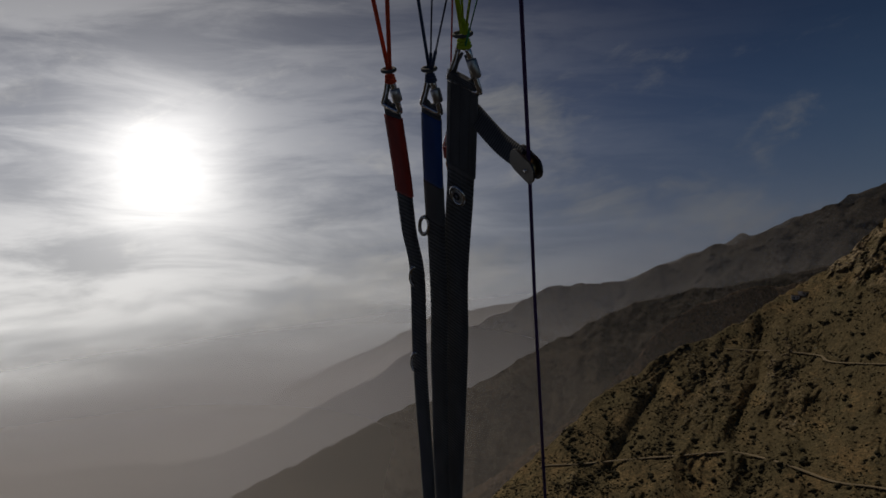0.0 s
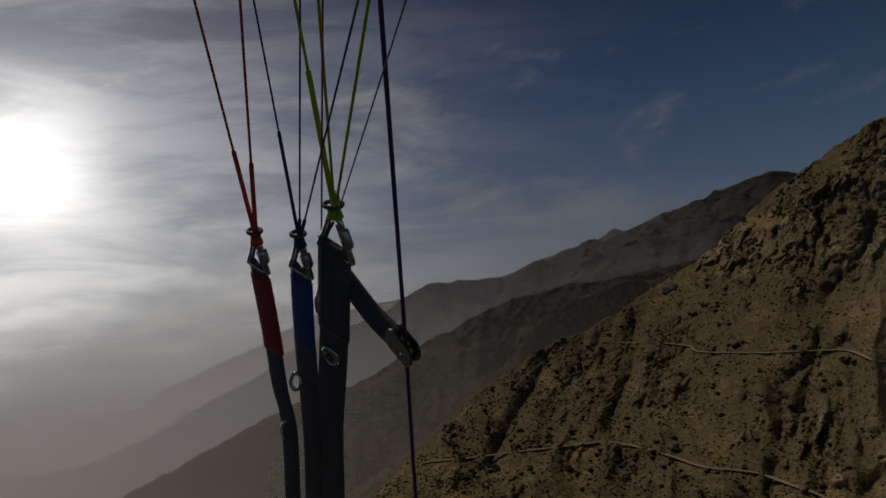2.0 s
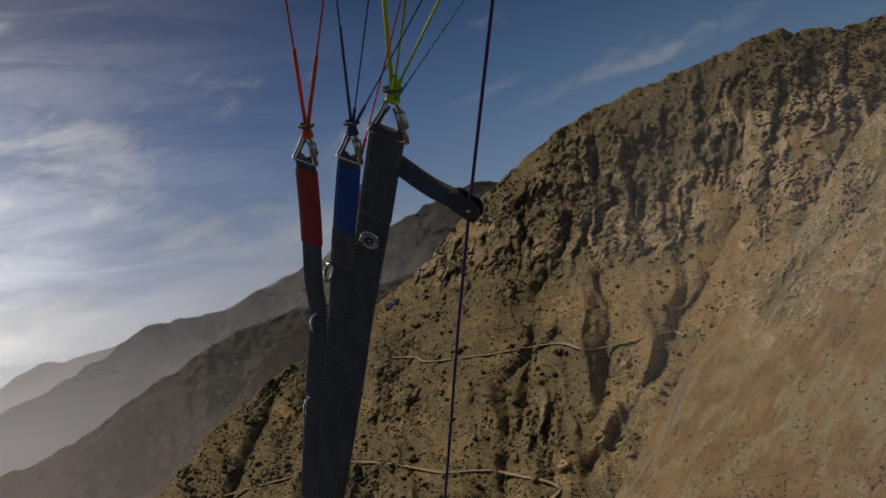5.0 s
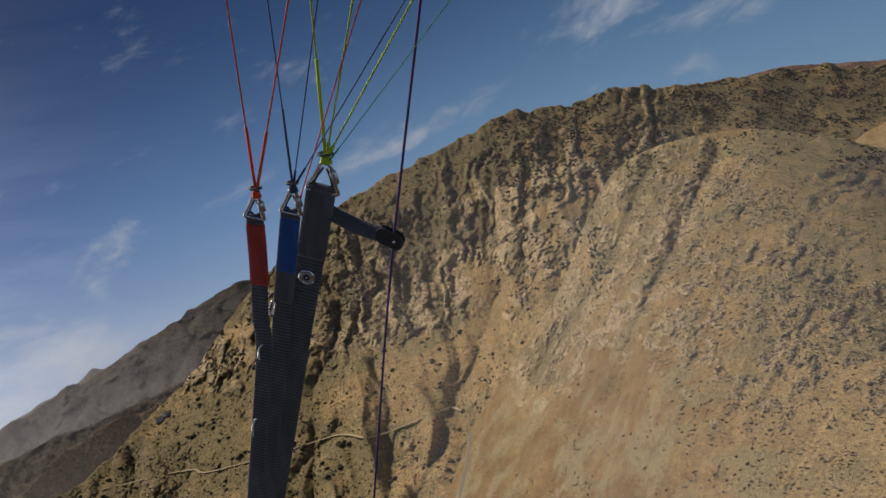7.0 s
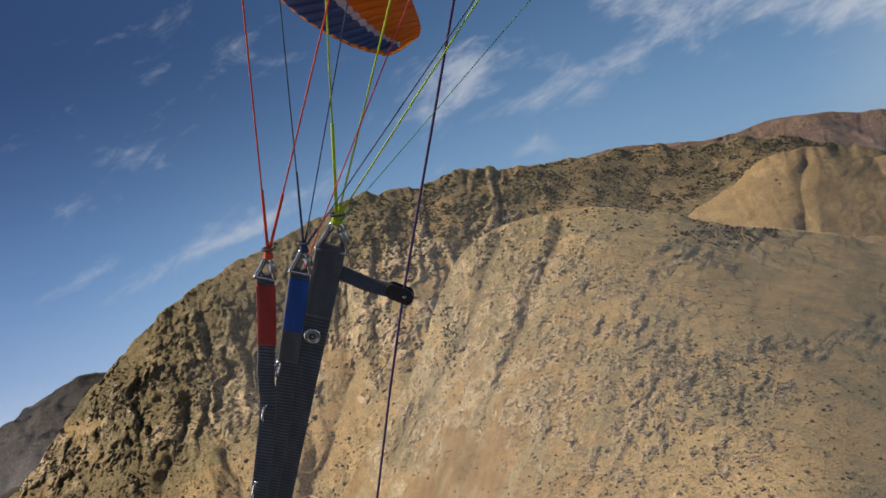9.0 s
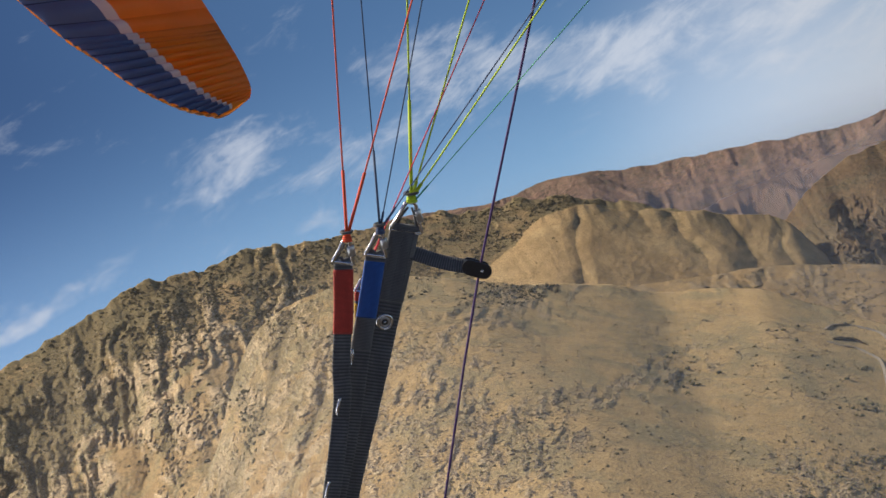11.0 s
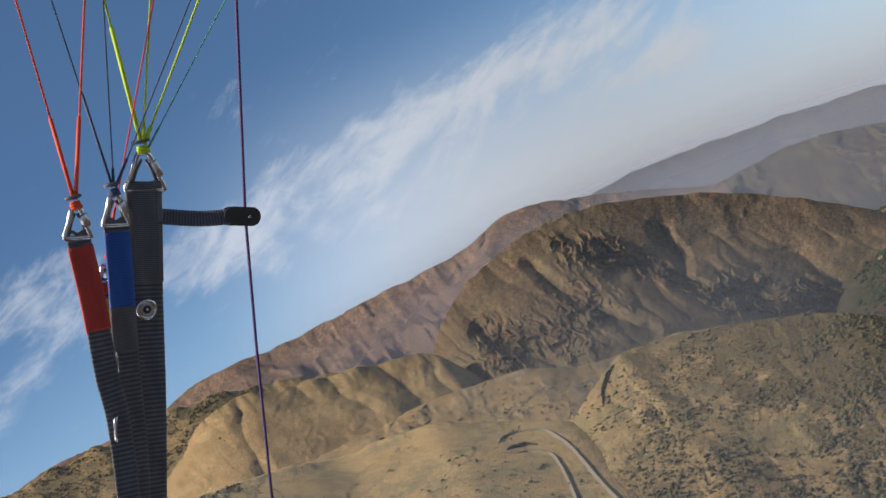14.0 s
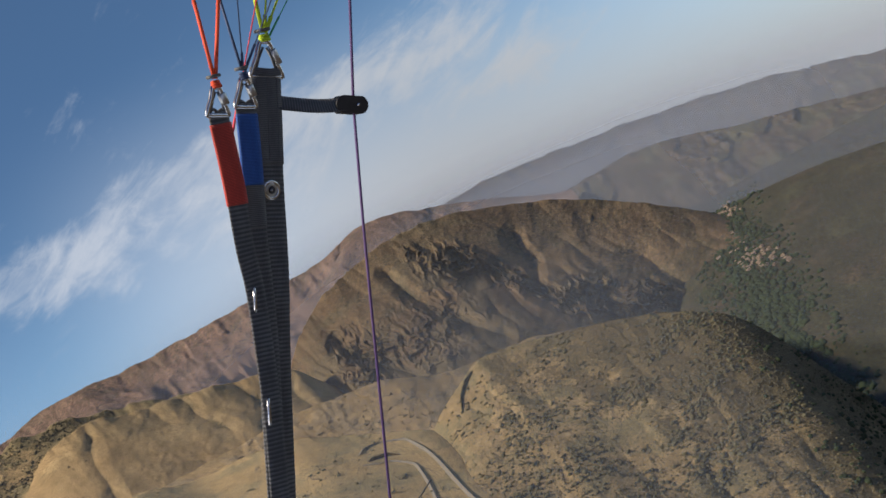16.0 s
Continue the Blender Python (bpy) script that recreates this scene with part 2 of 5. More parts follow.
    col = n.mix(n.math("MULTIPLY", bright, 0.5), col, tuple(min(c * 1.5, 0.6) for c in rock))
    grit = n.noise(co, 0.42 / size, 4.0, 0.7)
    col = n.mix(1.0, col, n.mix(n.band(grit, 0.36, 0.66), (1.20, 1.20, 1.18), (0.70, 0.69, 0.67)), "MULTIPLY")
    micro = n.noise(co, 1.1 / size, 3.0, 0.6)
    col = n.mix(1.0, col, n.mix(n.band(micro, 0.32, 0.68), (0.62, 0.61, 0.60), (1.32, 1.31, 1.28)), "MULTIPLY")
    col = n.mix(n.math("MULTIPLY", att["pale"], 0.7), col, (0.48, 0.40, 0.29))
    n.link(col, bsdf.inputs["Base Color"])
    bsdf.inputs["Roughness"].default_value = 0.95
    bsdf.inputs["Specular IOR Level"].default_value = 0.1
    h = n.math("ADD", n.math("MULTIPLY", mid, 1.8 * size), n.math("MULTIPLY", fine, 0.8 * size))
    h = n.math("ADD", h, n.math("MULTIPLY", n.math("MULTIPLY", crack, rocky), -1.0 * size))
    bump(n, bsdf, h, relief, 1.0)
    return m


M_MASSIF = terrain("sunbaked_mountain_ground", (0.46, 0.332, 0.172), (0.68, 0.525, 0.33), (0.205, 0.168, 0.092), size=0.7, dirt=(0.40, 0.278, 0.14), relief=0.6, grass=(0.27, 0.235, 0.125), tuft=3.6)
M_NEAR = terrain("dry_tan_slope", (0.53, 0.395, 0.21), (0.62, 0.485, 0.30), (0.235, 0.19, 0.105), size=0.4, dirt=(0.50, 0.358, 0.18), relief=0.8, grass=(0.36, 0.31, 0.18), tuft=1.5)
M_HUMP = terrain("bare_loess_hills", (0.43, 0.323, 0.178), (0.39, 0.302, 0.19), (0.16, 0.14, 0.08), size=0.6, dirt=(0.41, 0.288, 0.15), relief=0.4, tuft=2.2)
# brown hill: base colours lowered to take in the cloud shadow on it
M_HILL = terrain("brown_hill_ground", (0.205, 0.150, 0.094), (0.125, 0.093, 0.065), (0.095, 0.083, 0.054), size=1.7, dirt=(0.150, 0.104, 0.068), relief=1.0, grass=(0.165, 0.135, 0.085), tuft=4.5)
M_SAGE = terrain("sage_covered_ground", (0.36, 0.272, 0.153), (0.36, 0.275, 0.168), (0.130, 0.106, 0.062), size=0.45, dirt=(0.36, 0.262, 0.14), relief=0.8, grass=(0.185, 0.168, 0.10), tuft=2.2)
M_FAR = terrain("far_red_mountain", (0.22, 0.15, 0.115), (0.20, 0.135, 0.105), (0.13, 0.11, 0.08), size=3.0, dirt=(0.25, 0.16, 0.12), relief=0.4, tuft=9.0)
# valley and hills beyond: base colours set dark in place of cloud shadow
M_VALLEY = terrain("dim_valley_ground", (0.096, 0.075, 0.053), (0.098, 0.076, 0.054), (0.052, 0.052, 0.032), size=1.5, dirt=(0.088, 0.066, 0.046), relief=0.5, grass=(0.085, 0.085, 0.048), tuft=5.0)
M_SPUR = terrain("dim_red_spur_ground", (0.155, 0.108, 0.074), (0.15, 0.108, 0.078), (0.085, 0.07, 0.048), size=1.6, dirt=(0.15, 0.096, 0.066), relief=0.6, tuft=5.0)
# far ranges: the dark, greyed base colour takes in part of the haze
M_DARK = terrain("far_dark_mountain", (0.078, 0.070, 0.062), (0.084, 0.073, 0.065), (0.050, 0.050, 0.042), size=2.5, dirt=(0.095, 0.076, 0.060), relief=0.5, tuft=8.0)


# pale scattering mixed over a clear sheet, to imitate haze
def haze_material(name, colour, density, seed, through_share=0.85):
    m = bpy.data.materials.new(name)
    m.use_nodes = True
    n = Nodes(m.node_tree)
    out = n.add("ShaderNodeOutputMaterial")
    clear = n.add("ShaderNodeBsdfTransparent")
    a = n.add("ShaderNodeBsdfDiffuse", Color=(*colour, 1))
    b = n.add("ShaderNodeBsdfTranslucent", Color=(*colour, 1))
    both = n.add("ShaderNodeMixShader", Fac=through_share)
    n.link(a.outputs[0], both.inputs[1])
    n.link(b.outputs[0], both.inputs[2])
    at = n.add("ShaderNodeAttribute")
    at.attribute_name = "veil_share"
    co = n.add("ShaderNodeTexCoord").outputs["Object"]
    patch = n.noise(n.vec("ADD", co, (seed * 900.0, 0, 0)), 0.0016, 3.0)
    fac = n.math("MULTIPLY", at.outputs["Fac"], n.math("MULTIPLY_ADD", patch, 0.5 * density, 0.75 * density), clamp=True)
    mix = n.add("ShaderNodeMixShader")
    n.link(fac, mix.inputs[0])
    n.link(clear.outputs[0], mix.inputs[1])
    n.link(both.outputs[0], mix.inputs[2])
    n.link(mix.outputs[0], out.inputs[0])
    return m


def plain(name, colour, rough=0.6, metal=0.0, grain=0.0, scale=400.0, depth=0.0004):
    m, n, bsdf = material(name)
    co = n.add("ShaderNodeTexCoord").outputs["Object"]
    g = n.noise(co, scale, 4.0)
    n.link(n.mix(n.math("MULTIPLY", n.band(g, 0.35, 0.7), grain), colour, tuple(c * 0.5 for c in colour)), bsdf.inputs["Base Color"])
    bsdf.inputs["Roughness"].default_value, bsdf.inputs["Metallic"].default_value = rough, metal
    if depth:
        bump(n, bsdf, g, 0.3, depth)
    return m


def leaves(name, colour, scale):
    m, n, bsdf = material(name)
    co = n.add("ShaderNodeTexCoord").outputs["Object"]
    g = n.noise(co, scale, 4.0)
    tint = n.mix(n.band(g, 0.3, 0.7), colour, tuple(c * 0.6 for c in colour))
    n.link(tint, bsdf.inputs["Base Color"])
    bsdf.inputs["Roughness"].default_value = 0.9
    tr = n.add("ShaderNodeBsdfTranslucent")
    n.link(tint, tr.inputs[0])
    mix = n.add("ShaderNodeMixShader", Fac=0.4)
    out = [x for x in n.tree.nodes if x.type == "OUTPUT_MATERIAL"][0]
    n.link(bsdf.outputs[0], mix.inputs[1])
    n.link(tr.outputs[0], mix.inputs[2])
    n.link(mix.outputs[0], out.inputs[0])
    return m


def webbing(name, colour, pitch=0.0031, depth=0.0009, sheen=0.2):
    """Woven strap: cross ribs along the length (second texture axis, in metres), worn paler on the crowns."""
    m, n, bsdf = material(name)
    uv = n.add("ShaderNodeTexCoord").outputs["UV"]
    sep = n.add("ShaderNodeSeparateXYZ")
    n.link(uv, sep.inputs[0])
    wave = n.math("SINE", n.math("MULTIPLY", sep.outputs[1], 2 * math.pi / pitch))
    thread = n.math("SINE", n.math("MULTIPLY", sep.outputs[0], 2 * math.pi / 0.0016))
    rib = n.math("ADD", n.math("MULTIPLY", wave, 0.5), n.math("MULTIPLY", thread, 0.12))
    dust = n.noise(n.vec("MULTIPLY", uv, (60.0, 18.0, 1.0)), 1.0, 5.0)
    worn = n.band(n.math("ADD", n.math("MULTIPLY", wave, 0.25), n.math("MULTIPLY", dust, 1.1)), 0.35, 0.95)
    n.link(n.mix(worn, tuple(c * 0.55 for c in colour), tuple(c * 1.35 + 0.004 for c in colour)), bsdf.inputs["Base Color"])
    bsdf.inputs["Roughness"].default_value = 0.8
    bsdf.inputs["Sheen Weight"].default_value = sheen
    bump(n, bsdf, rib, 0.8, depth)
    return m


W_BLACK = webbing("black_webbing", (0.112, 0.114, 0.120), pitch=0.0040, depth=0.0008)
W_FINE = webbing("fine_black_webbing", (0.110, 0.112, 0.118), pitch=0.0026, depth=0.0004)
W_SEWN = webbing("black_sewn_sleeve", (0.125, 0.128, 0.134), pitch=0.0017, depth=0.0003)
W_RED = webbing("red_sleeve_cloth", (0.56, 0.050, 0.030), pitch=0.0013, depth=0.0002)
W_BLUE = webbing("blue_sleeve_cloth", (0.018, 0.105, 0.42), pitch=0.0013, depth=0.0002)
W_YELLOW = webbing("yellow_sleeve_cloth", (0.70, 0.42, 0.02), pitch=0.0013, depth=0.0002)
M_STEEL = plain("polished_steel", (0.72, 0.72, 0.73), 0.22, 1.0, 0.15, 300)
M_DARKMETAL = plain("dark_anodised_metal", (0.06, 0.06, 0.065), 0.35, 0.7, 0.2, 300)
M_BRASS = plain("worn_brass", (0.50, 0.34, 0.14), 0.4, 1.0, 0.35, 500)
M_DULL = plain("brushed_steel", (0.58, 0.57, 0.55), 0.38, 1.0, 0.25, 500)
M_RUBBER = plain("grey_rubber", (0.13, 0.13, 0.13), 0.7, 0, 0.3, 900)
M_REDLINE = plain("orange_red_cord", (0.85, 0.10, 0.035), 0.7, 0, 0.25, 1500)
M_PINK = plain("pink_red_cord", (0.80, 0.07, 0.09), 0.7, 0, 0.25, 1500)
M_LIME = plain("lime_yellow_cord", (0.55, 0.72, 0.03), 0.7, 0, 0.25, 1500)
M_BLUELINE = plain("slate_blue_cord", (0.055, 0.085, 0.17), 0.7, 0, 0.25, 1500)
M_GREEN = plain("green_cord", (0.06, 0.38, 0.15), 0.7, 0, 0.25, 1500)
M_PURPLE = plain("purple_brake_cord", (0.090, 0.045, 0.16), 0.7, 0, 0.3, 1500)
M_TRACK = plain("pale_dirt_road", (0.50, 0.39, 0.235), 0.95, 0, 0.3, 0.4, 0.2)
M_ASPHALT = plain("grey_gravel_road", (0.30, 0.262, 0.205), 0.95, 0, 0.3, 0.4, 0.2)
M_BUSH = leaves("olive_scrub_leaves", (0.205, 0.172, 0.092), 0.15)
M_SAGEBUSH = leaves("grey_green_scrub_leaves", (0.26, 0.25, 0.15), 0.15)
M_GREENBUSH = leaves("dark_olive_shrub_leaves", (0.150, 0.130, 0.065), 0.15)
M_SAGEDARK = leaves("dull_sage_leaves", (0.26, 0.222, 0.125), 0.15)
M_PATCH = leaves("grey_olive_leaves", (0.21, 0.190, 0.105), 0.3)
M_FIELD = leaves("fresh_green_crop_leaves", (0.115, 0.145, 0.055), 0.1)
M_TREE = leaves("dark_green_grove_leaves", (0.055, 0.080, 0.032), 0.08)
M_BOULDER = plain("weathered_limestone", (0.46, 0.36, 0.24), 0.95, 0, 0.6, 0.12, 1.0)
M_MUD = plain("sand_coloured_plaster", (0.34, 0.26, 0.185), 0.95, 0, 0.3, 0.5, 0.1)
M_ROOF = plain("flat_earth_roof", (0.29, 0.215, 0.15), 0.95, 0, 0.3, 0.5, 0.1)
M_WHITE = plain("white_painted_wall", (0.75, 0.72, 0.66), 0.9, 0, 0.2, 0.5, 0.05)
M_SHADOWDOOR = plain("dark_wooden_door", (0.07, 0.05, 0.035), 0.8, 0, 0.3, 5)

# ---- terrain ----


def vnoise(x, y, seed):
    """Value noise of two arrays, about 0 to 1."""
    xi, yi = np.floor(x).astype(np.int64), np.floor(y).astype(np.int64)
    fx, fy = x - xi, y - yi
    fx, fy = fx * fx * fx * (fx * (fx * 6 - 15) + 10), fy * fy * fy * (fy * (fy * 6 - 15) + 10)

    def h(a, b):
        k = (a * 374761393 + b * 668265263 + seed * 974711) & 0x7FFFFFFF
        k = ((k ^ (k >> 13)) * 1274126177) & 0x7FFFFFFF
        return ((k ^ (k >> 16)) & 0xFFFF) / 65535.0

    a, b, c, d = h(xi, yi), h(xi + 1, yi), h(xi, yi + 1), h(xi + 1, yi + 1)
    return (a + (b - a) * fx) * (1 - fy) + (c + (d - c) * fx) * fy


def fbm(x, y, octaves, seed, gain=0.5):
    total, amp, s = 0.0, 1.0, 0.0
    for i in range(octaves):
        total = total + amp * vnoise(x * 2.03 ** i + 17.3 * i, y * 2.03 ** i - 9.1 * i, seed + i)
        s += amp
        amp *= gain
    return total / s


def ridged(x, y, octaves, seed, gain=0.55):
    total, amp, s = 0.0, 1.0, 0.0
    for i in range(octaves):
        total = total + amp * (1 - np.abs(2 * vnoise(x * 2.07 ** i + 5.7 * i, y * 2.07 ** i + 3.3 * i, seed + i) - 1))
        s += amp
        amp *= gain
    return total / s


def blocks(x, y, seed):
    """Broken rock: for each place the height of its block (0 to 1) and how near the joint is (1 in the joint)."""
    xi, yi = np.floor(x).astype(np.int64), np.floor(y).astype(np.int64)
    f1, f2, tone = np.full(x.shape, 9.0), np.full(x.shape, 9.0), np.zeros(x.shape)

    def h(a, b, k):
        q = (a * 374761393 + b * 668265263 + (seed + k) * 974711) & 0x7FFFFFFF
        q = ((q ^ (q >> 13)) * 1274126177) & 0x7FFFFFFF
        return ((q ^ (q >> 16)) & 0xFFFF) / 65535.0

    for dx in (-1, 0, 1):
        for dy in (-1, 0, 1):
            a, b = xi + dx, yi + dy
            d = np.hypot(a + h(a, b, 1) - x, b + h(a, b, 2) - y)
            closer = d < f1
            f2 = np.where(closer, f1, np.minimum(f2, d))
            tone = np.where(closer, h(a, b, 3), tone)
            f1 = np.where(closer, d, f1)
    joint = np.clip(1 - (f2 - f1) / 0.22, 0, 1)
    return tone, joint


def along(points, az, smooth=1.2):
    """A smooth curve over the heading through (heading, value) pairs."""
    p = np.array(points, float)
    fine = np.linspace(az.min() - 6, az.max() + 6, 1600)
    v = np.interp(fine, p[:, 0], p[:, 1])
    step = fine[1] - fine[0]
    k = np.exp(-0.5 * (np.arange(-int(3 * smooth / step), int(3 * smooth / step) + 1) * step / smooth) ** 2)
    w = np.convolve(np.pad(v, len(k) // 2, mode="edge"), k / k.sum(), mode="valid")
    return np.interp(az, fine, w)


def blob(az, el, a, e, wa, we):
    return np.exp(-((az - a) / wa) ** 2 - ((el - e) / we) ** 2)


SHEETS = {}


def mesh_object(name, verts, faces, mat, smooth=True):
    me = bpy.data.meshes.new(name)
    verts, faces = np.asarray(verts, np.float32), np.asarray(faces, np.int32)
    me.vertices.add(len(verts))
    me.vertices.foreach_set("co", verts.ravel())
    k = faces.shape[1]
    me.loops.add(faces.size)
    me.loops.foreach_set("vertex_index", faces.ravel())
    me.polygons.add(len(faces))
    me.polygons.foreach_set("loop_start", np.arange(0, faces.size, k, dtype=np.int32))
    me.polygons.foreach_set("use_smooth", np.full(len(faces), smooth))
    me.update(calc_edges=True)
    me.materials.append(mat)
    return new(name, me)


def grid_faces(nu, nv):
    i = np.arange(nu * nv).reshape(nu, nv)
    return np.stack([i[:-1, :-1], i[1:, :-1], i[1:, 1:], i[:-1, 1:]], -1).reshape(-1, 4)


def slope(name, label, mat, sky, foot, dtop, dfoot, nu, nv, seed, gully=0.03, rough=0.008, jag=0.12, bend=1.0,
          cover=None, category="mountain", freq=1.0, smooth=0.8, lean=0.0, crags=0.03, hill=8.0, wave=130.0, soft=False, spurs=False, grain=1.0, billow=False, calm=0.92, folds=3, fall=0.25, drains=(), aspect=0.45, wash=None, cut=0.014):
    """A mountain side: it climbs from a foot line to a crest line, both given by heading, height angle and distance
    as seen from the gliding height, is cut by gullies that run down it, and falls away behind the crest."""
    az = np.linspace(min(p[0] for p in sky), max(p[0] for p in sky), nu)
    top, low = along(sky, az, smooth), along(foot, az, 1.5)
    teeth = jag * (fbm(az * 0.9, az * 0 + 3.1, 5, seed + 40, 0.6) - 0.5) * 2
    dt, df = along(dtop, az, 2.5), along(dfoot, az, 2.5)
    back = 10
    v = np.concatenate([np.linspace(0, 1, nv), np.linspace(1.02, 1.35, back)])
    A, V = np.meshgrid(az, v, indexing="ij")
    up = np.minimum(V, 1.0)
    E = low[:, None] + (top - low)[:, None] * up
    lip = np.clip(1 - (top[:, None] - E) / 0.7, 0, 1)
    tooth = teeth[:, None] * lip * lip * (3 - 2 * lip)
    D = df[:, None] * (dt / df)[:, None] ** (up ** bend)
    wx = A * 0.42 * freq + lean * E + 0.6 * (fbm(A * 0.3, E * 0.3, 2, seed + 7) - 0.5)
    g = ridged(wx, E * 0.16 * freq + 2.0, folds, seed, 0.45) if spurs or not soft else 0.5 + 0.9 * (fbm(wx * 1.6, E * 0.25 * freq + 2.0, 2, seed, 0.4) - 0.5)
    f = fbm(A * 2.6, E * 3.0, 3, seed + 33, 0.5)
    rockiness = np.ones_like(A) * 0.4
    scrubby = np.ones_like(A) * 0.5
    pale, rust = np.zeros_like(A), np.zeros_like(A)
    if cover:
        rockiness, scrubby, pale, *more = cover(A, E, V)
        rust = more[0] if more else 0 * A
    # rain-washed streaks and gullies fade out beyond the heading at which the slope flattens
    washed = np.clip((wash - A) / 7, 0, 1) if wash else 1.0
    g = 0.5 + (g - 0.5) * washed
    if billow:
        g = 1.25 - g
        rockiness = np.clip(rockiness + 0.9 * np.clip(0.42 - g, 0, 0.3), 0, 1)
    D = D * (1 - gully * (g - 0.5) * 2 * (1 - calm * np.clip((V - 0.58) / 0.25, 0, 1)))
    # bedrock: ribs and buttresses stand proud where the cover is rocky, clefts between them hold soil and shrubs
    grain = grain if cover else 0.45 * grain
    wa = (A + 1.3 * (fbm(A * 0.8, E * 0.8, 4, seed + 71) - 0.5) + fall * E) * grain
    we = (E + 1.5 * (fbm(A * 0.7, E * 0.7, 4, seed + 73) - 0.5)) * grain
    big = ridged(wa * 0.42, we * 0.22, 3, seed + 95, 0.5)
    rib = ridged(wa * 1.05, we * aspect, 4, seed + 61, 0.6)
    t1, j1 = blocks(wa * 1.5, we * 2.0 * aspect, seed + 63)
    t2, j2 = blocks(wa * 3.6, we * 1.7, seed + 67)
    step = np.clip((rib - 0.50) / 0.16, 0, 1)
    step = step * step * (3 - 2 * step)
    wild = np.clip(rockiness * 1.5 - 0.15, 0, 1)
    proud = np.clip(step * (0.55 + 0.45 * t1) + 0.5 * (t1 - 0.6), 0, 1)
    rise = 1.5 * (big - 0.5) + 1.0 * proud + 0.30 * t2 - 0.18 * j2 - 0.6
    D = D * (1 - crags * wild * rise - rough * (f - 0.5) * (0.5 + rockiness))
    scrubby = np.clip(scrubby + wild * 0.35 * (0.45 - proud), 0, 1)
    # drainage lines: a V cut that wanders down the slope, shrubs along its bed
    bed = np.zeros_like(A)
    wig = 0.5 * (fbm(A * 0.9, E * 0.9, 3, seed + 121) - 0.5)
    for path in drains:
        for (a0, e0), (a1, e1) in zip(path, path[1:]):
            k = np.clip(((A + wig - a0) * (a1 - a0) + (E - e0) * (e1 - e0)) / ((a1 - a0) ** 2 + (e1 - e0) ** 2), 0, 1)
            bed = np.maximum(bed, np.clip(1 - np.hypot(A + wig - a0 - k * (a1 - a0), (E - e0 - k * (e1 - e0)) * 0.8) / 0.75, 0, 1))
    D = D * (1 + cut * bed ** 1.3)
    scrubby = np.clip(scrubby + 0.45 * np.clip(bed * 1.6 - 0.8, 0, 1), 0, 1)
    # rain-washed streaks of paler and darker soil
    tone = 0.5 + 1.5 * (0.4 * washed * (fbm((A + fall * E) * 3.2 * grain, E * 1.5 * aspect, 3, seed + 131) - 0.5) + (0.9 - 0.4 * washed) * (fbm(A * 0.8, E * 1.6, 5, seed + 137, 0.6) - 0.5))
    tone = tone + 0.45 * (1 - washed)
    rockiness = np.clip(rockiness * 0.35 + wild * proud * 1.1, 0, 1)
    fall = np.clip(V - 1, 0, 1)
    D = D * (1 + fall * 1.1)
    E = E + tooth - fall * 60
    ra, re = np.radians(A), np.radians(E)
    P = np.stack([D * np.sin(ra), D * np.cos(ra), D * np.tan(re)], -1)
    lump = 1.6 * (fbm(P[..., 0] / wave, P[..., 1] / wave, 3, seed + 81, 0.45) - 0.5) if soft else ridged(P[..., 0] / wave, P[..., 1] / wave, 3, seed + 81, 0.5) - 0.55
    P[..., 2] += hill * lump * (1 - 0.8 * np.clip(V - 0.9, 0, 0.1) * 10)
    ob = mesh_object(name, P.reshape(-1, 3), grid_faces(nu, nv + back), mat)
    for key, val in (("rock", rockiness), ("scrub", scrubby), ("pale", pale), ("rust", rust), ("tone", tone)):
        at = ob.data.attributes.new(key, "FLOAT", "POINT")
        at.data.foreach_set("value", np.clip(val, 0, 1).astype(np.float32).ravel())
    tagged(ob, label, category, kind="structure")
    SHEETS[name] = (az, low, top, nv, P, np.clip(scrubby, 0, 1), np.clip(rockiness, 0, 1))
    return ob


def on(name, a, e):
    """The place on a mountain side at a heading and height angle (arrays)."""
    az, low, top, nv, P, _, _ = SHEETS[name]
    a, e = np.atleast_1d(np.asarray(a, float)), np.atleast_1d(np.asarray(e, float))
    u = np.clip((a - az[0]) / (az[-1] - az[0]) * (len(az) - 1), 0, len(az) - 1.001)
    lo, hi = np.interp(a, az, low), np.interp(a, az, top)
    w = np.clip((e - lo) / (hi - lo) * (nv - 1), 0, nv - 1.001)
    i, j = u.astype(int), w.astype(int)
    fu, fw = (u - i)[:, None], (w - j)[:, None]
    return (P[i, j] * (1 - fu) + P[i + 1, j] * fu) * (1 - fw) + (P[i, j + 1] * (1 - fu) + P[i + 1, j + 1] * fu) * fw


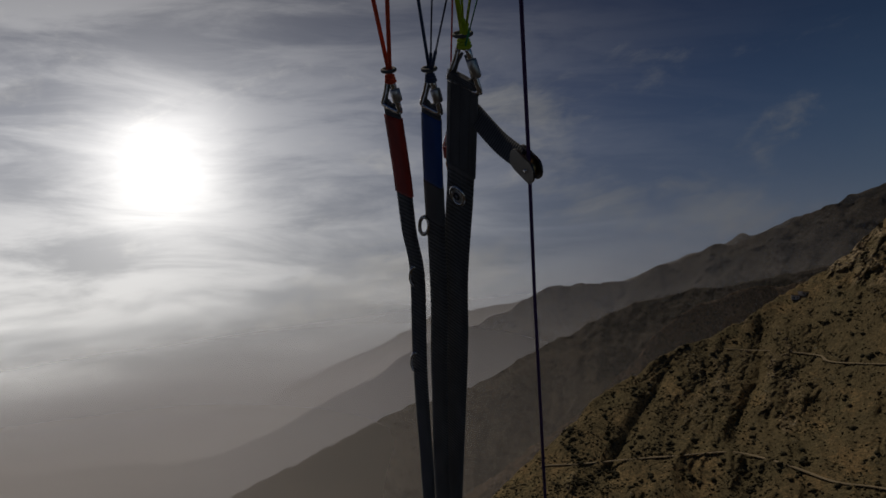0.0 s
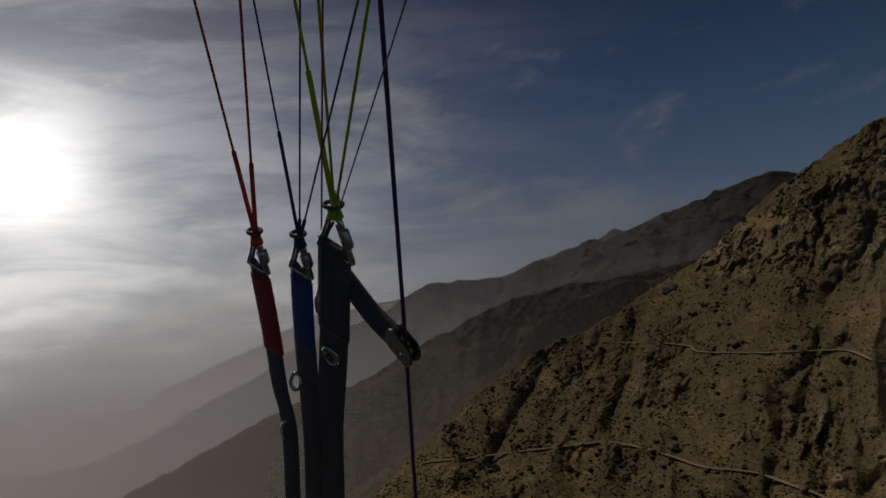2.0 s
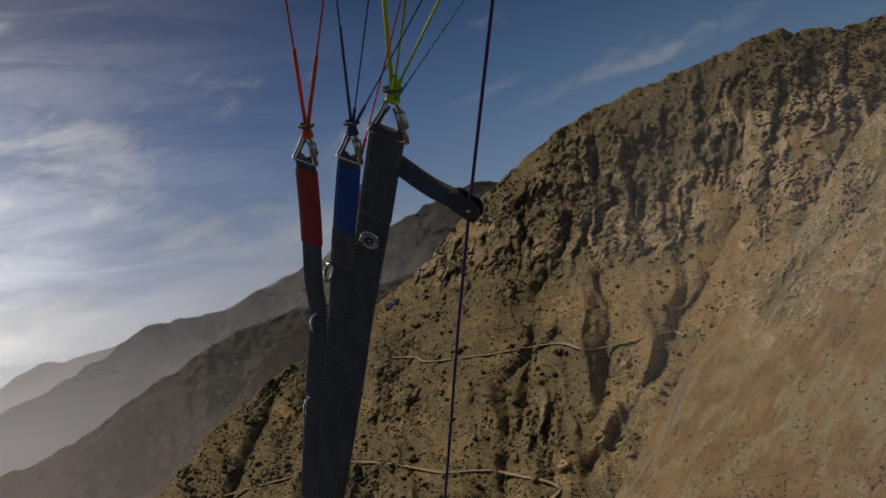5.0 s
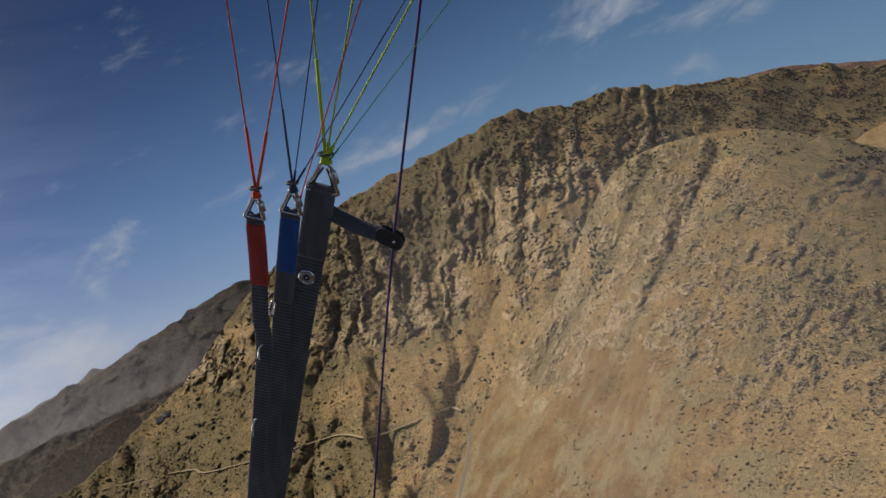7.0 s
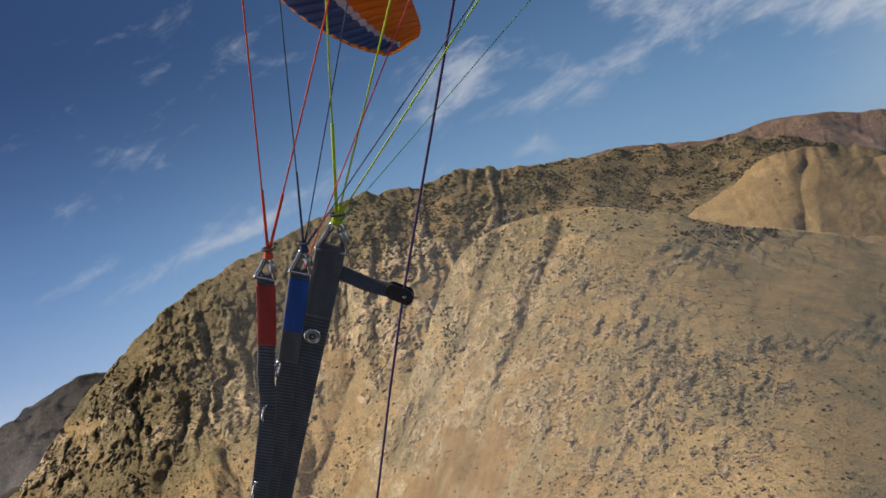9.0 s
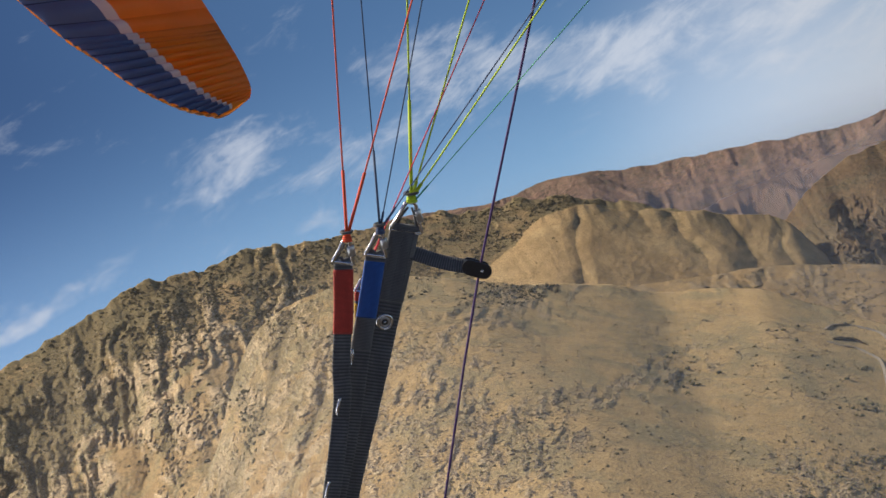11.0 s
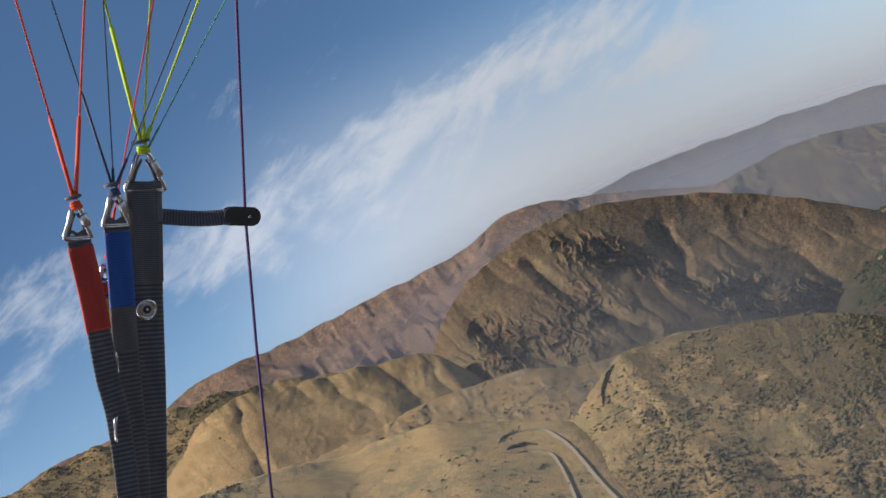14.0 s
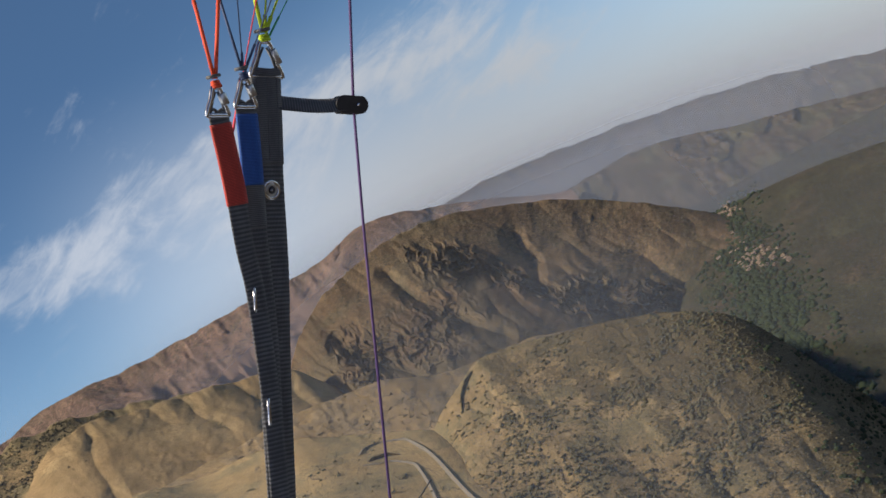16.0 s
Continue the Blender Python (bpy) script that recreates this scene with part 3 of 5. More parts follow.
def massif_cover(A, E, V):
    n1, n2 = fbm(A * 0.5, E * 0.6, 4, 301), fbm(A * 1.1, E * 0.9, 4, 305)
    crag = blob(A, E, -12, -0.9, 5, 2.0) + blob(A, E, 3, 3.2, 7, 3.6) + blob(A, E, -4, 1.2, 5, 3.0) + 0.9 * blob(A, E, 10, 5.2, 4, 2.4) + 0.7 * blob(A, E, -9.5, -10.5, 1.6, 1.5) + 0.35 * blob(A, E, -20, -8, 6, 4)
    rock = np.clip(0.05 + 1.25 * crag * np.clip(2.2 * n1 - 0.35, 0.1, 1.1) + 0.8 * np.clip(n2 * 3 - 1.95, 0, 1), 0, 1)
    dark = np.clip((V - 0.74) * 5, 0, 1) * np.clip((A + 13) / 6, 0, 1) * (0.5 + n1)
    scrub = np.clip(0.40 + 0.9 * (n1 - 0.5) + 0.85 * dark * np.clip((14 - A) / 10, 0.50, 1) + 0.40 * np.clip((2 - A) / 9, 0, 1) * np.clip((3 - E) / 5, 0, 1) - 0.10 * crag, 0, 1)
    fan = blob(A, E, -4.5, -4.4, 3.0, 3.0) + blob(A, E, -1.5, -5, 2, 3)
    return rock * (1 - 0.5 * fan), scrub * (1 - 0.45 * fan), 0 * A


def near_cover(A, E, V):
    n1, n2 = fbm(A * 0.45, E * 0.6, 4, 401), fbm(A * 1.2, E * 1.5, 4, 409)
    slab = 1.1 * blob(A, E, 14.5, -2.5, 6.5, 6.0) + 0.8 * blob(A, E, 25, 0.6, 4.0, 1.3) + 0.9 * blob(A, E, 29, -5.5, 6.5, 1.0) + 0.9 * blob(A, E, 21, -7.5, 4.5, 3.0) + 0.7 * blob(A, E, 35, -13.5, 4, 2.0) + 0.5 * blob(A, E, 33, -3.2, 3, 0.6)
    edge = np.clip((V - 0.66) / 0.2, 0, 1) * np.clip((15 - A) / 4, 0, 1) * np.clip((A - 1) / 3, 0, 1)
    rock = np.clip(1.35 * slab * np.clip(2.6 * n2 - 0.75, 0.0, 1.2) * (0.5 + n1) + edge * np.clip(2.4 * n2 - 0.3, 0.2, 1), 0, 1)
    sand = blob(A, E, 1.5, -9, 4.0, 6) + blob(A, E, 29, -9, 5, 3) + blob(A, E, 27, -2.5, 3, 1.8)
    sage = np.clip((A - 36) / 8, 0, 1)
    # the scrub added past heading 46 darkens the slope in place of cloud shadow
    scrub = np.clip(0.14 + 0.6 * (n1 - 0.5) + 0.08 * np.clip(slab, 0, 1) + 0.20 * sage + 0.7 * np.clip((A - 46) / 7, 0, 1) + 0.36 * np.clip((8 - A) / 7, 0, 1) - 0.30 * sand + 0.3 * blob(A, E, 16, 4.6, 7, 0.7) + 0.35 * edge, 0, 1)
    rust = np.clip((17 - A) / 9, 0, 1) * np.clip(1.1 - 0.9 * edge, 0, 1) * np.clip(0.9 + 0.5 * (n1 - 0.4), 0, 1)
    return rock, scrub, 0.0 * sand, rust


def bare_cover(A, E, V):
    n1 = fbm(A * 0.7, E * 0.9, 4, 501)
    edge = np.clip((23 - A) / 4, 0, 1) * np.clip(V * 1.5, 0, 1)
    return 0.10 + 0.1 * n1, np.clip(0.26 + 0.5 * (n1 - 0.5) + 0.55 * edge, 0, 1), 0.0 * A


def hill_cover(A, E, V):
    n1 = fbm(A * 0.6, E * 1.0, 4, 601)
    toe = np.clip(1 - V * 2.2, 0, 1)
    # the dark rock colour along this cliff line also paints the flank's shade
    cliff = np.interp(A, [48, 50.6, 52.1, 53.3, 56, 59], [0.2, -1.5, -3.6, -6.5, -9.3, -11.5]) + 1.2 * (fbm(A * 0.8, A * 0, 3, 611) - 0.5)
    face = np.exp(-((E - cliff) / 1.15) ** 2) * np.clip((A - 48) / 2, 0, 1) * np.clip((60 - A) / 3, 0, 1) * (0.4 + 1.3 * fbm(A * 1.2, E * 0.7, 3, 613))
    face = face + 0.8 * blob(A, E, 42.6, -1.8, 1.6, 1.6) + 0.5 * blob(A, E, 47, -3.5, 2.5, 2.0)
    return np.clip(0.05 + 0.95 * face * (0.5 + n1), 0, 1), np.clip(0.40 + 0.7 * (n1 - 0.5) + 0.40 * toe, 0, 1), 0.0 * A


def sage_cover(A, E, V):
    n1 = fbm(A * 0.6, E * 0.8, 4, 701)
    # more scrub this way; its dark colour stands in for cloud shadow
    shade = np.clip((A - 50) / 7, 0, 1)
    top = np.clip((V - 0.72) / 0.2, 0, 1) * np.clip((A - 46.5) / 2, 0, 1)
    return np.clip(0.22 + 0.6 * (n1 - 0.45), 0, 1), np.clip(0.20 + 1.0 * (n1 - 0.5) + 0.60 * shade + 0.5 * top, 0, 1), 0.0 * A


def terrace_cover(A, E, V):
    n1 = fbm(A * 0.9, E * 1.3, 4, 751)
    return np.clip(0.25 + 1.4 * (n1 - 0.42), 0, 1), np.clip(0.28 + 0.9 * (n1 - 0.5) + 0.3 * np.clip((A - 45) / 6, 0, 1), 0, 1), 0.0 * A


DRAINS = {
    "massif": (((3.0, 4.0), (2.9, 1.6), (2.6, -0.4), (1.1, -2.8), (-0.1, -5.1), (-1.4, -6.7)), ((-0.8, -1.4), (-0.6, -3.5), (-0.6, -5.2)),
               ((-6.3, -0.4), (-7.4, -2.0), (-8.6, -3.7)), ((-5.2, -3.0), (-4.9, -5.7), (-5.4, -8.2), (-6.2, -10.7)), ((-2.0, -7.7), (-3.5, -9.6), (-5.4, -11.9), (-6.9, -13.5)),
               ((-9.2, -6.0), (-9.8, -8.9), (-11.2, -12.1)), ((-7.7, -5.8), (-11.3, -8.2), (-11.1, -11.2), (-11.9, -14.0)), ((-18.8, -5.2), (-19.1, -7.9), (-20.2, -11.1)),
               ((-23.8, -7.2), (-25.2, -10.1), (-27.0, -12.9))),
    "loess": (((34.1, 2.6), (34.3, 1.1), (35.0, -0.4)), ((39.0, 0.6), (39.2, 0.0), (39.0, -0.9), (39.1, -2.2)), ((29.4, 4.2), (28.8, 2.5), (28.5, 0.5)), ((36.6, 1.6), (37.0, 0.2), (37.6, -1.4))),
    "brown": (((53.8, -2.4), (53.7, -4.2), (52.9, -5.7), (53.6, -7.4), (55.6, -8.5), (55.4, -9.8)), ((49.9, -1.2), (50.5, -2.6), (51.9, -3.2), (53.0, -5.4)),
              ((42.4, -0.5), (42.9, -1.6), (43.8, -3.1), (44.5, -4.7)), ((47.0, 0.4), (47.6, -2.0), (48.6, -4.4), (50.0, -6.6))),
    "near": (((16.0, 4.3), (13.3, 0.6), (10.3, -3.0), (7.0, -8.0)), ((12.5, 4.8), (8.9, -0.3), (3.6, -5.4))),
}


def build_terrain():
    slope("mountain_massif", "sunlit tan rocky mountain side with gullies and dark scrub", M_MASSIF,
          [(-44, -20), (-34, -14.8), (-28, -9.4), (-24, -6.5), (-20, -4.8), (-17.4, -3), (-16.2, -2.2), (-12, 1.4), (-9, 4.0),
           (-4.6, 6.2), (-2.2, 7.1), (1.0, 7.7), (3.5, 8.75), (5.8, 8.95), (8.4, 8.6), (10.1, 9.05), (12, 8.85), (14.5, 8.25), (17.2, 8.1), (20, 7.55), (23.2, 7.0), (26.2, 6.45), (28, 6.0), (30, 5.3), (32, 4.2), (36, 1.5)],
          [(-44, -24), (-20, -21), (0, -20), (6, -8), (36, -6)],
          [(-44, 760), (-28, 930), (-17, 1120), (-9, 1150), (0, 1200), (7, 1250), (14, 1350), (24, 1550), (36, 1650)],
          [(-44, 640), (-20, 620), (0, 560), (8, 640), (36, 900)], 860, 340, 11, gully=0.024, rough=0.004, jag=0.42, bend=1.0, cover=massif_cover, crags=0.016, hill=16, wave=170, soft=True, freq=0.8, lean=0.05, spurs=True, fall=-0.1, drains=DRAINS["massif"], aspect=0.30)
    slope("near_slope", "dry tan slope of bare earth and broken limestone slabs", M_NEAR,
          [(-9, -19), (-6, -15.5), (-3, -11.3), (-0.5, -7.6), (3, -4.2), (6, -1.2), (8, 2.0), (10, 4.4), (12, 5.2), (15, 5.4), (18, 4.95), (22, 3.4),
           (25, 1.8), (28, 0.7), (30, -0.1), (32, -1.3), (34, -1.8), (37, -2.9), (39, -4.4), (41, -6.0), (43, -7.4), (44.6, -9.2), (46, -12.6), (48, -18.5), (50, -24), (56, -30), (62, -33), (80, -36)],
          [(-9, -22), (10, -18), (25, -16), (40, -24), (60, -38), (80, -42)],
          [(-9, 560), (0, 640), (8, 660), (18, 640), (26, 680), (32, 760), (39, 750), (43, 720), (47, 680), (51, 640), (56, 592), (62, 560), (80, 520)],
          [(-9, 480), (0, 400), (12, 300), (30, 300), (45, 310), (60, 360), (80, 420)], 860, 330, 57, gully=0.004, rough=0.003, jag=0.12, bend=1.2, crags=0.0048, hill=4.0, wave=110, soft=True, spurs=True, freq=1.5, grain=1.5, lean=-0.45, fall=-0.55, drains=DRAINS["near"], aspect=0.85, wash=22.0,
          cover=near_cover, category="hillside", smooth=0.4)
    slope("loess_hills", "bare rounded tan hills with shallow erosion folds", M_HUMP,
          [(16, 0.5), (20, 1.6), (22, 2.7), (23.9, 3.6), (25.2, 3.9), (26, 4.3), (27.2, 5.0), (29, 5.1), (30.4, 4.6), (32.3, 3.5), (34.6, 2.6), (36.8, 1.5), (38.5, 0.7), (39.8, 0.2), (40.8, -2.6), (42.2, -5.6), (45, -7.6)],
          [(16, -2), (25, -2), (32, -4), (39, -5.5), (45, -9)], [(16, 1200), (30, 1330), (38, 1400), (45, 1400)], [(16, 920), (30, 1060), (38, 1180), (45, 1200)],
          520, 190, 83, gully=0.022, rough=0.0025, crags=0.010, jag=0.20, drains=DRAINS["loess"], cut=0.007, cover=bare_cover, category="hill", freq=0.6, folds=2, smooth=0.6, hill=13, wave=170, soft=True, spurs=True, billow=True, calm=0.55, lean=0.12)
    slope("brown_hill", "broad brown hill with a rocky shaded flank", M_HILL,
          [(37.6, -4.5), (38.6, -1.2), (39.6, 0.2), (41.8, 1.4), (44, 2.0), (47.5, 2.1), (51, 1.3), (54, -0.4), (56.3, -2.0), (59, -4.3), (60.6, -5.8), (61.9, -7.4), (63.2, -8.8), (63.9, -9.8), (64.5, -10.6)],
          [(37.6, -7), (47, -11), (56, -13.2), (58.4, -12.0), (60, -11.2), (63, -10.8), (64.5, -11.1)], [(37, 1500), (47, 1600), (56, 1760), (72, 1800)], [(37, 1150), (47, 1160), (56, 1400), (60, 1600), (72, 1600)],
          620, 280, 131, gully=0.014, rough=0.004, jag=0.16, cover=hill_cover, crags=0.020, hill=18, wave=260, soft=True, spurs=True, billow=True, calm=0.5, category="hill", freq=0.75, smooth=0.5, lean=0.10, grain=1.5, folds=3, drains=DRAINS["brown"], cut=0.016)
    slope("valley_terrace", "gently rising terrace of dry fields at the foot of the brown hill", M_HUMP,
          [(29, -0.6), (30.4, -0.35), (34.6, -1.3), (38.4, -2.1), (40.7, -3.0), (43, -3.8), (45.3, -5.6), (47, -6.3), (50.7, -7.4), (54, -9.2), (58, -11.6)],
          [(29, -4), (35, -6), (42, -8.5), (46, -9.5), (58, -14)], [(29, 1020), (35, 1060), (47, 1120), (58, 1320)], [(29, 850), (35, 850), (47, 830), (58, 820)],
          300, 120, 163, gully=0.006, rough=0.002, crags=0.006, jag=0.10, cover=terrace_cover, hill=7, wave=110, soft=True, category="hillside", freq=1.2, smooth=0.4, grain=1.6)
    slope("sage_hill", "low rounded hill dotted with sage scrub above the valley", M_SAGE,
          [(41, -9.5), (44, -7.4), (46, -6.9), (47.6, -6.4), (50, -7.2), (52.5, -8.5), (55, -9.7), (57.3, -11.1), (59.2, -12.5), (60.5, -13.7), (61.3, -15.6), (62.2, -19), (64, -24), (70, -29), (82, -34)],
          [(41, -14), (43, -16), (44.5, -20), (46.5, -27), (50, -31), (60, -37), (82, -42)], [(41, 700), (50, 760), (60, 720), (82, 640)], [(41, 490), (43.5, 440), (46, 345), (50, 340), (60, 350), (82, 380)],
          600, 260, 177, gully=0.014, rough=0.002, crags=0.006, jag=0.10, cover=sage_cover, hill=8, wave=120, soft=True, spurs=True, billow=True, calm=0.5, category="hill", freq=0.8, folds=2, smooth=0.6, grain=1.6)
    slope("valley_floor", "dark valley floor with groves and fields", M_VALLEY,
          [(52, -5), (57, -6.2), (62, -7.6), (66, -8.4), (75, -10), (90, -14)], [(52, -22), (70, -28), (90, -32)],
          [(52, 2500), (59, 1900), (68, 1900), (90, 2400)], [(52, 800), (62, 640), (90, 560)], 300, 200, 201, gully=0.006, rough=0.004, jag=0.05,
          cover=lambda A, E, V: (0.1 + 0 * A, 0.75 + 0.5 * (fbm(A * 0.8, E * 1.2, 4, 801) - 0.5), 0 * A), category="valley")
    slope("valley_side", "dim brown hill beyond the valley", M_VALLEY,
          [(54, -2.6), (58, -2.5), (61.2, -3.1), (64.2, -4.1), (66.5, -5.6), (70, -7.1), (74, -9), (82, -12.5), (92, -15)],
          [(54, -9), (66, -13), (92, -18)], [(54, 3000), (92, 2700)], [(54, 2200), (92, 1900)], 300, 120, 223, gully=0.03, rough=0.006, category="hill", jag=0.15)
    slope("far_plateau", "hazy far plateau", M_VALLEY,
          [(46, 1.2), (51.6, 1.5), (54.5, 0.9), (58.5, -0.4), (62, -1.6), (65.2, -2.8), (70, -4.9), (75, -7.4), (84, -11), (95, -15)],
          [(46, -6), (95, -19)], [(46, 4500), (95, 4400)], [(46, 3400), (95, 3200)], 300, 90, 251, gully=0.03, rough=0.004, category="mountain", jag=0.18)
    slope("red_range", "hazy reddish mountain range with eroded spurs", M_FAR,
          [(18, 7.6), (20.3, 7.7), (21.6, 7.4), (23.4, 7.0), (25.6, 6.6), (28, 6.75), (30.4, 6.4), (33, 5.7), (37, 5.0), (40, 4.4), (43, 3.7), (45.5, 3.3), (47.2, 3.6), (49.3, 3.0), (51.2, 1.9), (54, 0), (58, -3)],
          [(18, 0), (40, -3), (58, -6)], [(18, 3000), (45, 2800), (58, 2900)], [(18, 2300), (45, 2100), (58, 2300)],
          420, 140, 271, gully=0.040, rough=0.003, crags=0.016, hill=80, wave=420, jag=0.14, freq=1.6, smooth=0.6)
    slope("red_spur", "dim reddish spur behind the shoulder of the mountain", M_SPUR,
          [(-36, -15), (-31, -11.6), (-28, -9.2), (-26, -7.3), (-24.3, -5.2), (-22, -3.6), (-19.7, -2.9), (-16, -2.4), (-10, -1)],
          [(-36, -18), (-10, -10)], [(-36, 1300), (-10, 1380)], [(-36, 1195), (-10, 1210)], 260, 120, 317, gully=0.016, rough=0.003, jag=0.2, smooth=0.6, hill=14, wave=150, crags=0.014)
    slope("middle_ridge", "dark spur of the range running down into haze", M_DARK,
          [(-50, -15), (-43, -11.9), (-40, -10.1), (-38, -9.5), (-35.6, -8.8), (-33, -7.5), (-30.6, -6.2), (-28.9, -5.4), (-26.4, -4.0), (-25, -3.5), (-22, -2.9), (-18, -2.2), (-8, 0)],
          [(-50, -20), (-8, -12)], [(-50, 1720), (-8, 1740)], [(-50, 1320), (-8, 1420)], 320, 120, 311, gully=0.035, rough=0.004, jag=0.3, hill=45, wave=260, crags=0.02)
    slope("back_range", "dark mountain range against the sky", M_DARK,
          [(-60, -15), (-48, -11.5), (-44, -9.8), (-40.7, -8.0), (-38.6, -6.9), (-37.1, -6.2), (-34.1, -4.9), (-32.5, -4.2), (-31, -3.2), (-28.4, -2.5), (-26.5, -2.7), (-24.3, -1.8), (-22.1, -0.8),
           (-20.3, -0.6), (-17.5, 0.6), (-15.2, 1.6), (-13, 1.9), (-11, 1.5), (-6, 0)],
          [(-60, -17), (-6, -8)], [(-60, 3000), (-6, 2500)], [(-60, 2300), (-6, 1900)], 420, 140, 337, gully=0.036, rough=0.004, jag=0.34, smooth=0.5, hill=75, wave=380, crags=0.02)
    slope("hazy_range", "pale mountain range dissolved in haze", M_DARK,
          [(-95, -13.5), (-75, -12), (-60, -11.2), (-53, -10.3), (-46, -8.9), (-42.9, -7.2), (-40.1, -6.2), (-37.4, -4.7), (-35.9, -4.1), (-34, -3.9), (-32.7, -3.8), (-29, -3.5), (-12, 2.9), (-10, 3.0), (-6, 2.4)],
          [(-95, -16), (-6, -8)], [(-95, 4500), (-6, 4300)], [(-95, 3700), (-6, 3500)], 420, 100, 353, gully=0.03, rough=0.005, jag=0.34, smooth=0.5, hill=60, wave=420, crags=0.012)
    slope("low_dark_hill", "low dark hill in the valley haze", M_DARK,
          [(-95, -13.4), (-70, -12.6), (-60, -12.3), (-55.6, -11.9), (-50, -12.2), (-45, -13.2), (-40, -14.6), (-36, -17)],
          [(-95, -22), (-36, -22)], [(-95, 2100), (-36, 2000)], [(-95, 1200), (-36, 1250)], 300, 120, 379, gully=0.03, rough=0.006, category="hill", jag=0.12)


build_terrain()

# the plain that reaches the horizon
ring = np.array([0, 250, 700, 1500, 2600, 3800, 4950], float)
ang = np.linspace(0, 2 * math.pi, 97)[:-1]
gv = [(0, 0, -960)] + [(r * math.sin(a), r * math.cos(a), -960 + 25 * math.sin(5 * a + r)) for r in ring[1:] for a in ang]
gf = []
for k in range(5):
    for i in range(96):
        gf.append((1 + k * 96 + i, 1 + (k + 1) * 96 + i, 1 + (k + 1) * 96 + (i + 1) % 96, 1 + k * 96 + (i + 1) % 96))
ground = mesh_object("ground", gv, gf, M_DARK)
tagged(ground, "wide dark plain under haze far below", "ground", kind="structure")


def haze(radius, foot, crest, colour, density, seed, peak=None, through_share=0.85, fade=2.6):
    """A curved translucent sheet that stands in for haze, dense below and fading upwards."""
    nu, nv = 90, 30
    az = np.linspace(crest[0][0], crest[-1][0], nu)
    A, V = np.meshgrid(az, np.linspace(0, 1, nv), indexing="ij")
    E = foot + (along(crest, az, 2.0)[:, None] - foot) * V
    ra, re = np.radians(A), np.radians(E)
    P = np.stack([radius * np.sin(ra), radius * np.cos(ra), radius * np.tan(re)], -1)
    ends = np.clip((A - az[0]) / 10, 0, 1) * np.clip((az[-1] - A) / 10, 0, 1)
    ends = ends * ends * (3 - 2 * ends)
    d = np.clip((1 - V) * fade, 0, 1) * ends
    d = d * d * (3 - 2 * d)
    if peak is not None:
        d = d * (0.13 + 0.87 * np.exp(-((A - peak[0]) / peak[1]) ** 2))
    ob = mesh_object("haze_sheet", P.reshape(-1, 3), grid_faces(nu, nv), haze_material("thin_haze_sheet", colour, density, seed, through_share))
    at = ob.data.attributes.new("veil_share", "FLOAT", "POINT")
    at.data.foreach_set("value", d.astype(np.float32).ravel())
    tagged(ob, "translucent pale sheet standing in for haze", "haze", kind="stuff")


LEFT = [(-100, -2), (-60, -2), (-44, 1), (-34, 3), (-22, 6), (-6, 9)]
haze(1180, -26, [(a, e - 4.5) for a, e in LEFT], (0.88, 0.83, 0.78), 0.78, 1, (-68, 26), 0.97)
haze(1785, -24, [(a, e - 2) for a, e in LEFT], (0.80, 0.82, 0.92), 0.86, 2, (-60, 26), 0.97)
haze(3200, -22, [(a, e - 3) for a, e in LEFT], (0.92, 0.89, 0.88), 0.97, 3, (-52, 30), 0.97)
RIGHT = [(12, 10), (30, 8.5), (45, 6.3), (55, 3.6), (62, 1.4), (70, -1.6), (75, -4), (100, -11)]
# two added sheets close by that veil the slopes and lift their dark tones
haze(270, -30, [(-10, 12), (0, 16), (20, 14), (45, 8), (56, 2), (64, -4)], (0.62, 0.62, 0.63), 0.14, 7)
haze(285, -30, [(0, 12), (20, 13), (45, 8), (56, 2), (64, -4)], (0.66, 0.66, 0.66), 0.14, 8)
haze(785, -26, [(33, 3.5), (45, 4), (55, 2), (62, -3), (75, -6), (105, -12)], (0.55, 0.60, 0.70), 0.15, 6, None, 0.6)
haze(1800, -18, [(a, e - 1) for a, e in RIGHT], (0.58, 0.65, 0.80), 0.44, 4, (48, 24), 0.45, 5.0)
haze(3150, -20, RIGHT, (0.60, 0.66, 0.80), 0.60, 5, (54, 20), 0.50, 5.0)


